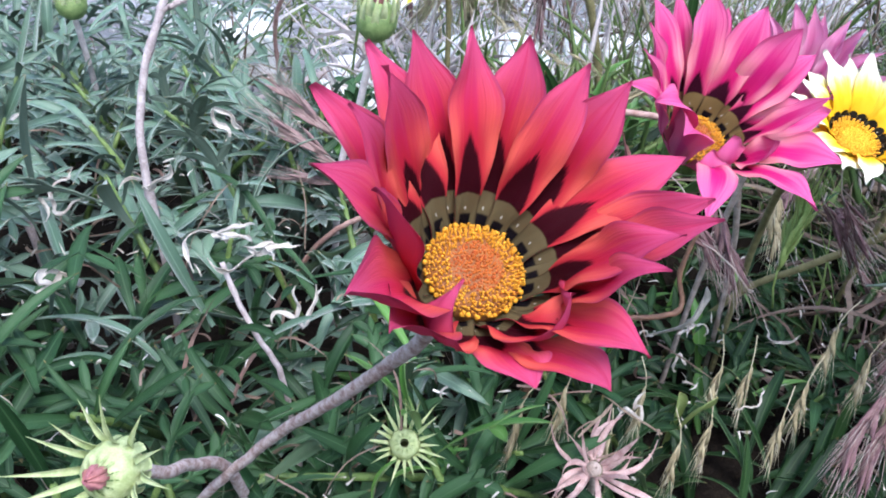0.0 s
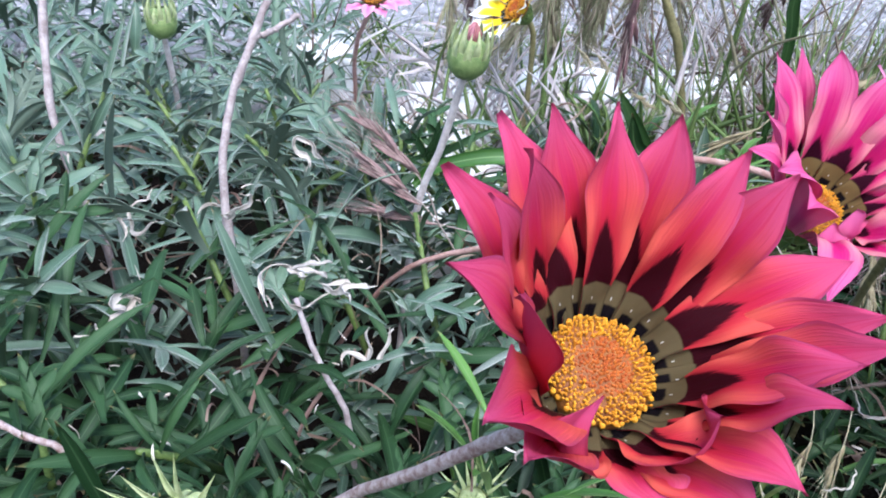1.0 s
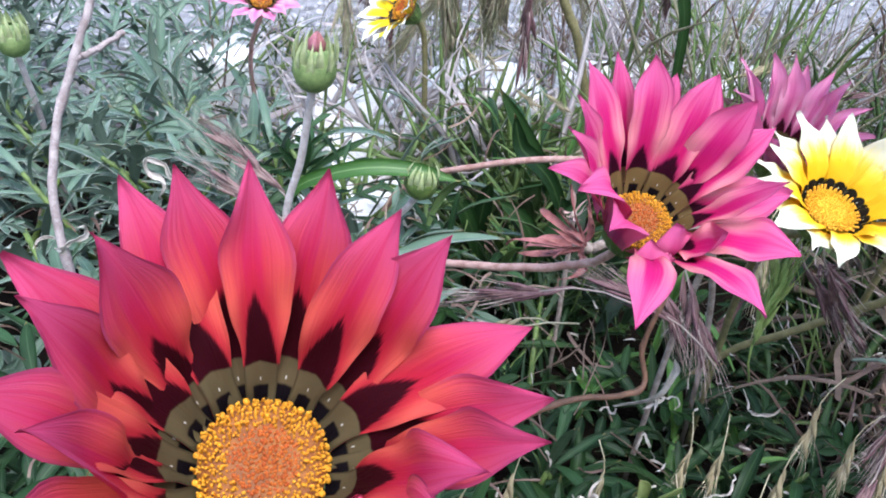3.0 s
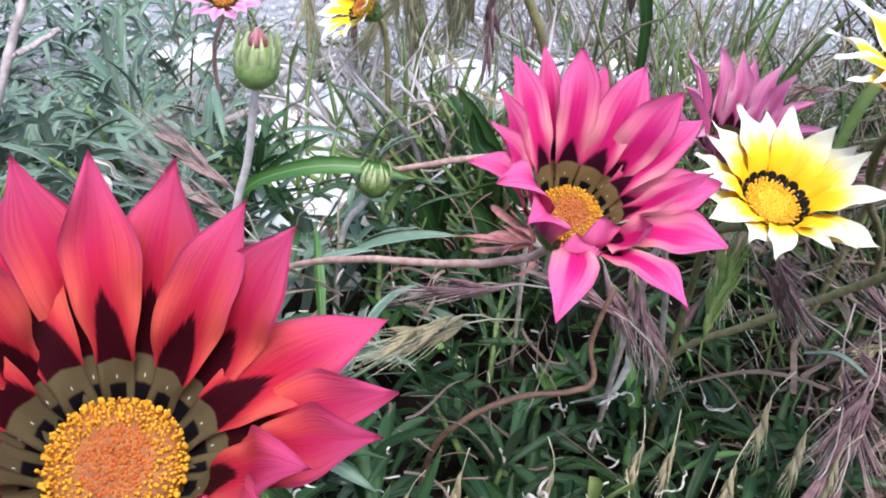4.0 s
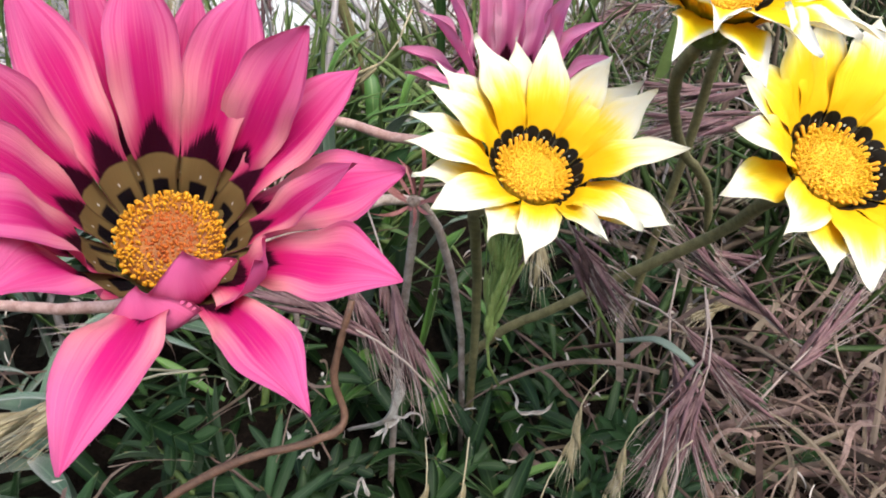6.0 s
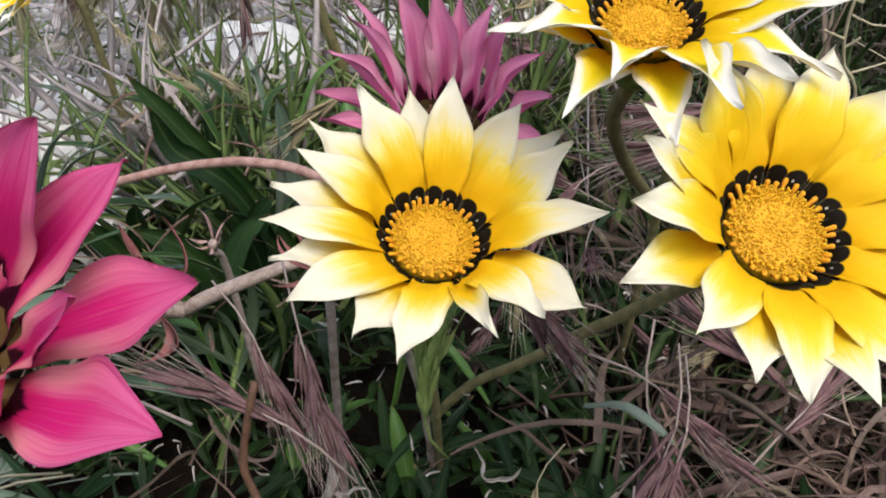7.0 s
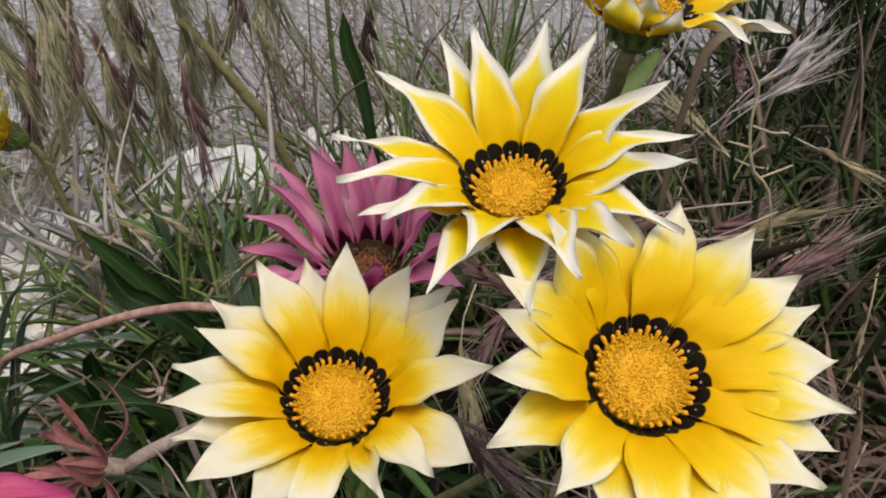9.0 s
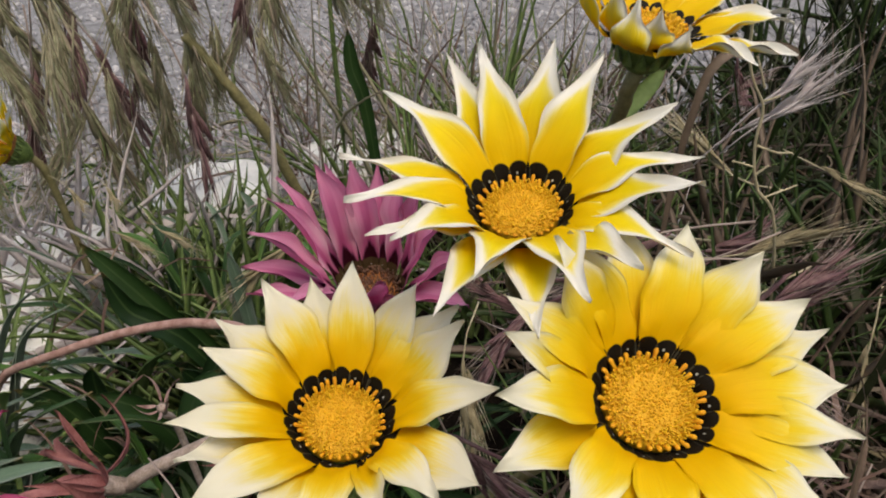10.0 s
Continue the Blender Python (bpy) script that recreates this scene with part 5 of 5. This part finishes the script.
# Pale strips that stand for leaf hairs and for glints of light.
grass_stuff("leaf_flecks", "tiny whitish flecks, hairs and added glints on the leaves", 420, 48, lambda r: (r.uniform(-0.26, 0.05), r.uniform(0.16, 0.46), r.uniform(0.08, 0.135)), (0.003, 0.008), (0.0004, 0.0010), WITHERED, (-40, 70), 0.5, "dead leaves")
grass_stuff("low_flecks", "tiny whitish dry flecks among the low leaves", 170, 47, lambda r: (r.uniform(0.05, 0.27), r.uniform(0.20, 0.40), r.uniform(0.035, 0.075)), (0.003, 0.009), (0.0006, 0.0014), WITHERED, (-40, 70), 0.8, "dead leaves")
grass_stuff("bleached_litter", "bleached lilac grey grass blades lying over each other", 34, 46, lambda r: (r.uniform(-0.08, 0.05), r.uniform(0.57, 0.72), r.uniform(0.06, 0.11)), (0.06, 0.12), (0.0026, 0.0050), LILAC_GRASS, (-15, 35), 0.5)
tussocks("tussock of dry tan and purplish standing grass", 18, 9, 53, meadow_spot, (0.06, 0.14), (0.0008, 0.0026), (STRAW, LILAC_GRASS, PURPLE_GRASS), (35, 85), 0.35)
tussocks("tall pale bleached grass tussock before the path", 26, 9, 59, stand_spot, (0.10, 0.22), (0.0010, 0.0034), (LILAC_GRASS, LILAC_GRASS, STRAW), (40, 85), 0.45)
tussocks("tussock of thin green grass blades", 18, 9, 54, meadow_spot, (0.06, 0.15), (0.0012, 0.0036), (GREEN_GRASS,), (30, 80), 0.4)
tussocks("dry grass tussock standing beside the flowers", 14, 8, 55, right_spot, (0.06, 0.14), (0.0010, 0.0036), (DRY_GRASS, PURPLE_GRASS), (25, 80), 0.45)
tussocks("bright green grass tussock in the dry stand", 9, 8, 66, dark_spot, (0.06, 0.14), (0.0022, 0.0050), (BROAD_GRASS,), (30, 75), 0.4)
tussocks("broad-leaved green grass tussock beside the flowers", 28, 8, 68, lambda r: (r.uniform(0.27, 0.75), r.uniform(0.34, 0.68), r.uniform(0.015, 0.04)), (0.08, 0.17), (0.0030, 0.0062), (BROAD_GRASS,), (15, 70), 0.6)
tussocks("arching broad green grass tussock in the dark stand", 18, 7, 74, lambda r: (r.uniform(0.29, 0.48), r.uniform(0.36, 0.54), 0.02), (0.10, 0.20), (0.0040, 0.0072), (BROAD_GRASS, PURPLE_GRASS, BROAD_GRASS), (30, 72), 0.55)
tussocks("tall green grass tussock, partly shade-darkened, at the back of the stand", 14, 9, 75, lambda r: (r.uniform(0.48, 0.95), r.uniform(0.70, 0.84), 0.015), (0.14, 0.26), (0.0040, 0.0080), (BROAD_GRASS, SHADE_GRASS), (40, 85), 0.4, 0.02)
tussocks("bent brown and green grass tussock", 36, 8, 69, lambda r: (r.uniform(0.24, 0.75), r.uniform(0.34, 0.68), 0.02), (0.08, 0.17), (0.0022, 0.0050), (DRY_GRASS, BROAD_GRASS, PURPLE_GRASS, DRY_GRASS), (25, 75), 0.7)
tussocks("bright green grass tussock before the pale stones", 26, 8, 78, lambda r: (r.uniform(0.050, 0.15), r.uniform(0.44, 0.60), 0.02), (0.07, 0.14), (0.0032, 0.0064), (GREEN_GRASS,), (30, 75), 0.5, 0.02)
tussocks("mixed green and bleached grass tussock before the path", 15, 9, 83, lambda r: (r.uniform(0.15, 0.36), r.uniform(0.66, 0.84), 0.015), (0.08, 0.18), (0.0022, 0.0046), (GREEN_GRASS, OLIVE, GREEN_GRASS, LILAC_GRASS), (20, 75), 0.6, 0.022)
tussocks("loose green grass tussock over a pale stone", 7, 6, 82, lambda r: (r.uniform(-0.09, 0.02), r.uniform(0.44, 0.58), 0.03), (0.07, 0.13), (0.0030, 0.0056), (GREEN_GRASS,), (25, 65), 0.5, 0.02)
tussocks("short green grass tussock against a pale stone", 9, 8, 79, lambda r: (r.uniform(0.03, 0.15), r.uniform(0.60, 0.645), 0.02), (0.045, 0.085), (0.0028, 0.0052), (GREEN_GRASS, BROAD_GRASS), (25, 70), 0.5, 0.016)
tussocks("brown and green grass tussock along the gravel", 24, 9, 81, lambda r: (r.uniform(0.09, 0.46), r.uniform(0.77, 0.90), 0.012), (0.08, 0.19), (0.0016, 0.0042), (PURPLE_GRASS, OLIVE, GREEN_GRASS, STRAW), (15, 75), 0.6, 0.025)
tussocks("tall bright green grass tussock among drooping ears", 11, 6, 71, lambda r: (r.uniform(0.13, 0.32), r.uniform(0.50, 0.72), 0.015), (0.12, 0.24), (0.0024, 0.0050), (GREEN_GRASS,), (50, 88), 0.4)
tussocks("bleached lilac grass arching over the pale stones", 7, 6, 70, lambda r: (r.uniform(-0.06, 0.06), r.uniform(0.54, 0.64), 0.03), (0.08, 0.15), (0.0030, 0.0054), (LILAC_GRASS,), (30, 70), 0.75, 0.02)
tussocks("tall olive grass tussock before the gravel", 8, 8, 72, lambda r: (r.uniform(0.13, 0.30), r.uniform(0.54, 0.72), 0.015), (0.14, 0.25), (0.0014, 0.0036), (OLIVE, LILAC_GRASS, OLIVE, GREEN_GRASS), (55, 88), 0.35)
tussocks("low greyish grass tuft falling over the stones", 4, 6, 73, lambda r: (r.uniform(-0.09, 0.12), r.uniform(0.52, 0.68), 0.02), (0.05, 0.10), (0.0010, 0.0028), (LILAC_GRASS, GREEN_GRASS, PURPLE_GRASS), (15, 65), 0.6, 0.02)
tussocks("pale lilac grass clump leaning before the stones", 9, 6, 76, lambda r: (r.uniform(-0.01, 0.11), r.uniform(0.52, 0.62), 0.03), (0.10, 0.15), (0.0030, 0.0054), (LILAC_GRASS, LILAC_GRASS, GREEN_GRASS), (25, 68), 0.55, 0.015)
tussocks("low olive grass tuft between the stones", 13, 9, 77, lambda r: (r.uniform(-0.14, 0.03), r.uniform(0.66, 0.84), 0.012), (0.05, 0.12), (0.0012, 0.0034), (OLIVE, GREEN_GRASS, BROAD_GRASS), (30, 80), 0.5, 0.018)
tussocks("sparse green grass tuft along the pale stones", 26, 8, 57, edge_spot, (0.04, 0.12), (0.0009, 0.0030), (GREEN_GRASS,), (30, 85), 0.4)


def ear(kind, seed, spikelets, spread, husk, awn, length, fat=1.0):
    """A brome ear along +x: a stalk with husked, long-bristled spikelets fanned on it."""
    rng = np.random.default_rng(seed)
    stalk = Geo()
    stalk.tube([(-length * 0.55, 0, -0.010), (-length * 0.25, 0, -0.003), (0, 0, 0), (length * 0.5, 0, 0)], [0.0004, 0.0004, 0.0004, 0.0003], 5)
    e = tagged(new("brome_ear", stalk.mesh("brome_ear", (awn,))), kind, "grass ear", "brome grass ears")
    for i in range(spikelets):
        g = Geo()
        base = np.array((length * 0.5 * i / max(1, spikelets - 1), 0, 0))
        d = np.array((1.0, rng.normal(0, spread), rng.normal(0, spread)))
        d /= np.linalg.norm(d)
        side = np.cross(d, rng.normal(0, 1, 3))
        side /= np.linalg.norm(side)
        ln = length * rng.uniform(0.32, 0.50)
        for k in range(5):
            start = base + side * (k - 2) * 0.00045 + d * ln * 0.13 * k
            q = d + side * (k - 2) * 0.07
            g.tube([start, start + q * ln * 0.25, start + q * ln * 0.5, start + q * ln * 0.72], [0.00025, 0.00085 * fat, 0.00070 * fat, 0.00012], 5, 0)
            tip = start + q * ln * 0.70
            far = tip + (q + rng.normal(0, 0.06, 3)) * length * rng.uniform(0.30, 0.50)
            g.tube([tip, (tip + far) / 2 + rng.normal(0, 0.0005, 3), far], [0.00017, 0.00014, 0.00005], 3, 1)
        part("spikelet", g, (husk, awn), e)
    return e


PURPLE_EARS = [ear("purplish dry brome ear with long bristles", 60 + i, 7, 0.10 + 0.04 * i, PURPLE, AWN_PURPLE, 0.046) for i in range(3)]
OLIVE_EARS = [ear("drooping olive brown brome ear with fine bristles", 90 + i, 9, 0.085 + 0.02 * i, OLIVE, OLIVE, 0.046, 0.75) for i in range(3)]
TAN_EARS = [ear("straw-coloured brome ear with long bristles", 70 + i, 6, 0.12 + 0.03 * i, TAN, AWN_TAN, 0.040) for i in range(2)]
PINK_EARS = [ear("pinkish tan brome ear leaning among green leaves", 85 + i, 6, 0.06 + 0.02 * i, PINK_HUSK, AWN_PURPLE, 0.046, 1.05) for i in range(3)]
PALE_EARS = [ear("bleached whitish brome ear fanning out", 75, 6, 0.16, LILAC_GRASS, LILAC_GRASS, 0.046)]
GREEN_EAR = ear("green bristly barley ear below the yellow bloom", 80, 14, 0.10, EAR_GREEN, EAR_GREEN, 0.036)


def along(base, tip, k=1.0, spin=0.0):
    b, t = Vector(base), Vector(tip)
    d = (t - b).normalized()
    return Matrix.Translation(b) @ d.to_track_quat("X", "Z").to_matrix().to_4x4() @ Euler((spin, 0, 0)).to_matrix().to_4x4() @ Matrix.Diagonal((k, k, k, 1))


def set_ear(template, used, m):
    """The first use moves the built ear itself, later ones are copies."""
    if template.name in used:
        o = copy_thing(template, m)
        o.matrix_basis = m
    else:
        used.add(template.name)
        template.matrix_basis = m


used = set()
set_ear(PINK_EARS[0], used, along((-0.026, 0.340, 0.142), (-0.061, 0.352, 0.170), 0.95, 0.4))
set_ear(PINK_EARS[1], used, along((-0.023, 0.331, 0.134), (-0.050, 0.336, 0.150), 0.90, 1.2))
set_ear(PINK_EARS[2], used, along((-0.016, 0.329, 0.126), (-0.050, 0.331, 0.128), 0.85, 2.0))
set_ear(PURPLE_EARS[0], used, along((0.087, 0.275, 0.150), (0.037, 0.290, 0.128), 0.95, 0.9))
set_ear(TAN_EARS[0], used, along((0.066, 0.250, 0.155), (0.041, 0.230, 0.158), 0.80, 0.3))
set_ear(TAN_EARS[1], used, along((0.068, 0.250, 0.152), (0.039, 0.232, 0.150), 0.75, 1.5))
set_ear(GREEN_EAR, used, along((0.159, 0.281, 0.125), (0.163, 0.284, 0.165), 1.15))
rng = np.random.default_rng(202)
for i in range(42):
    x, y, z = (rng.uniform(-0.04, 0.11) if i % 5 else rng.uniform(0.11, 0.22)), rng.uniform(0.58, 0.69), rng.uniform(0.15, 0.26)
    set_ear((OLIVE_EARS + PURPLE_EARS[:1])[i % 4], used, along((x, y, z), (x + rng.normal(0.0, 0.012), y + rng.normal(0, 0.01), z - 0.04), rng.uniform(1.25, 1.7), rng.uniform(0, 6)))
for i in range(26):
    x, y, z = rng.uniform(0.20, 0.42), rng.uniform(0.28, 0.46), rng.uniform(0.05, 0.11)
    set_ear((PURPLE_EARS + TAN_EARS)[i % 5], used, along((x, y, z), (x + rng.normal(0.01, 0.03), y - rng.uniform(-0.01, 0.03), z - rng.uniform(-0.01, 0.03)), rng.uniform(0.8, 1.1), rng.uniform(0, 6)))
for i in range(14):
    x, y, z = rng.uniform(0.12, 0.55), rng.uniform(0.42, 0.62), rng.uniform(0.08, 0.15)
    set_ear((PURPLE_EARS + TAN_EARS)[i % 5], used, along((x, y, z), (x + rng.normal(0.01, 0.03), y + rng.normal(0, 0.02), z + rng.uniform(-0.03, 0.02)), rng.uniform(0.8, 1.2), rng.uniform(0, 6)))
for base, tip, k in (((0.283, 0.370, 0.148), (0.248, 0.370, 0.145), 1.1), ((0.289, 0.390, 0.149), (0.258, 0.390, 0.147), 1.1), ((0.300, 0.380, 0.140), (0.262, 0.382, 0.132), 1.0), ((0.307, 0.360, 0.127), (0.350, 0.370, 0.134), 1.1), ((0.312, 0.362, 0.120), (0.352, 0.374, 0.128), 1.0),
                     ((0.184, 0.310, 0.142), (0.202, 0.305, 0.121), 0.9), ((0.186, 0.302, 0.150), (0.198, 0.300, 0.131), 0.8), ((0.119, 0.290, 0.150), (0.124, 0.280, 0.140), 0.7), ((0.130, 0.290, 0.150), (0.134, 0.275, 0.137), 0.8), ((0.126, 0.270, 0.140), (0.106, 0.280, 0.147), 0.8),
                     ((0.228, 0.294, 0.112), (0.249, 0.280, 0.089), 0.9), ((0.226, 0.276, 0.116), (0.203, 0.250, 0.085), 0.85), ((0.232, 0.280, 0.108), (0.212, 0.252, 0.080), 0.85), ((0.205, 0.250, 0.090), (0.174, 0.222, 0.062), 0.9), ((0.210, 0.246, 0.086), (0.182, 0.218, 0.056), 0.9)):
    set_ear(PURPLE_EARS[int(k * 10) % 3], used, along(base, tip, k, base[0] * 50))
for base, tip in (((0.322, 0.402, 0.188), (0.354, 0.400, 0.211)), ((0.326, 0.400, 0.184), (0.358, 0.398, 0.202)), ((0.318, 0.404, 0.180), (0.352, 0.404, 0.192))):
    set_ear(PALE_EARS[0], used, along(base, tip, 0.72, base[0] * 60))
for base, tip in (((0.063, 0.500, 0.150), (0.088, 0.450, 0.130)), ((0.050, 0.490, 0.156), (0.080, 0.445, 0.136))):
    set_ear(TAN_EARS[0], used, along(base, tip, 0.42, base[1] * 9))
for x, y, z in ((0.052, 0.226, 0.098), (0.140, 0.262, 0.088), (0.150, 0.258, 0.092), (0.118, 0.232, 0.075), (0.132, 0.240, 0.078), (0.200, 0.262, 0.098), (0.212, 0.256, 0.092), (0.188, 0.272, 0.105), (0.070, 0.236, 0.098), (0.086, 0.222, 0.088), (0.104, 0.246, 0.090), (0.160, 0.240, 0.082), (0.172, 0.252, 0.090)):
    set_ear(TAN_EARS[int(x * 1000) % 2], used, along((x, y, z), (x - 0.006, y - 0.012, z - 0.035), 0.55, x * 40))
for x, y, z in ((0.076, 0.450, 0.150), (0.092, 0.452, 0.148), (0.33, 0.41, 0.12)):
    set_ear(TAN_EARS[int(x * 1000) % 2], used, along((x, y, z), (x + 0.03, y - 0.02, z - 0.015 if x < 0.2 else z + 0.02), 0.45 if x < 0.2 else 1.0, x * 30))


# ---- stones and path ----
def slab(x, y, lx, ly, turn, seed):
    """A rough flat stone: rounded-square rings from the middle out and down the worn edge."""
    rng = np.random.default_rng(seed)
    n = 44
    a = np.linspace(0, 2 * math.pi, n, endpoint=False)
    edge = (np.abs(np.cos(a)) ** 3.2 + np.abs(np.sin(a)) ** 3.2) ** (-1 / 3.2)
    for f in (3, 5, 8, 13):
        edge = edge * (1 + 0.10 / f * 1.4 * np.sin(f * a + rng.uniform(0, 6.28)))
    rows = []
    for k, z in ((0.01, 0.052), (0.2, 0.052), (0.4, 0.0515), (0.6, 0.051), (0.76, 0.0505), (0.88, 0.049), (0.95, 0.045), (0.99, 0.037), (1.0, 0.026), (1.0, -0.004)):
        rows.append([(lx / 2 * k * e * math.cos(q), ly / 2 * k * e * math.sin(q), z + 0.0035 * noise.noise((k * e * math.cos(q) * 2.2 + seed, k * e * math.sin(q) * 2.2, seed * 3.1)) + 0.0012 * noise.noise((k * math.cos(q) * 9, k * math.sin(q) * 9, seed))) for q, e in zip(a, edge)])
    g = Geo()
    g.grid(np.array(rows), np.zeros((10, n, 2)), closed=True)
    o = tagged(new("kerb_stone", g.mesh("kerb_stone", (SLAB,))), "pale weathered limestone block edging the path", "stone", "edging stones")
    o.matrix_basis = pose(x, y, 0.004, rng.uniform(-2, 2), rng.uniform(-2, 2), turn)


for row in ((0.076, 0.704, 0.102, 0.096, 4, 1), (-0.024, 0.618, 0.100, 0.112, -6, 2), (-0.012, 0.500, 0.085, 0.104, 5, 3), (0.192, 0.730, 0.100, 0.082, -5, 4), (-0.172, 0.735, 0.105, 0.088, 6, 5), (0.310, 0.740, 0.105, 0.082, 3, 6)):
    slab(*row)

rng = np.random.default_rng(303)
ball = bmesh.new()
bmesh.ops.create_icosphere(ball, subdivisions=2, radius=1.0)
ball.verts.ensure_lookup_table()
unit = Geo()
unit.v = [tuple(v.co) for v in ball.verts]
unit.t = [(0.0, 0.0)] * len(unit.v)
unit.f = [tuple(v.index for v in f.verts) for f in ball.faces]
unit.m = [0] * len(unit.f)
ball.free()
g = Geo()
for i in range(10500):
    x, y = rng.uniform(-0.75, 0.8), 0.67 + 1.27 * rng.random() ** 1.4
    r = rng.uniform(0.0020, 0.0050)
    g.add(unit, Matrix.Translation((x, y, (height_at(x, y) if y < 0.84 and -0.7 < x < 0.9 else 0.008) + r * 0.25)) @ Euler(tuple(rng.uniform(0, 6, 3))).to_matrix().to_4x4() @ Matrix.Diagonal((r * rng.uniform(0.7, 1.3), r, r * rng.uniform(0.5, 0.9), 1)))
tagged(new("path_gravel", g.mesh("path_gravel", (PEBBLE,))), "grey crushed gravel on the path", "gravel", kind="stuff")
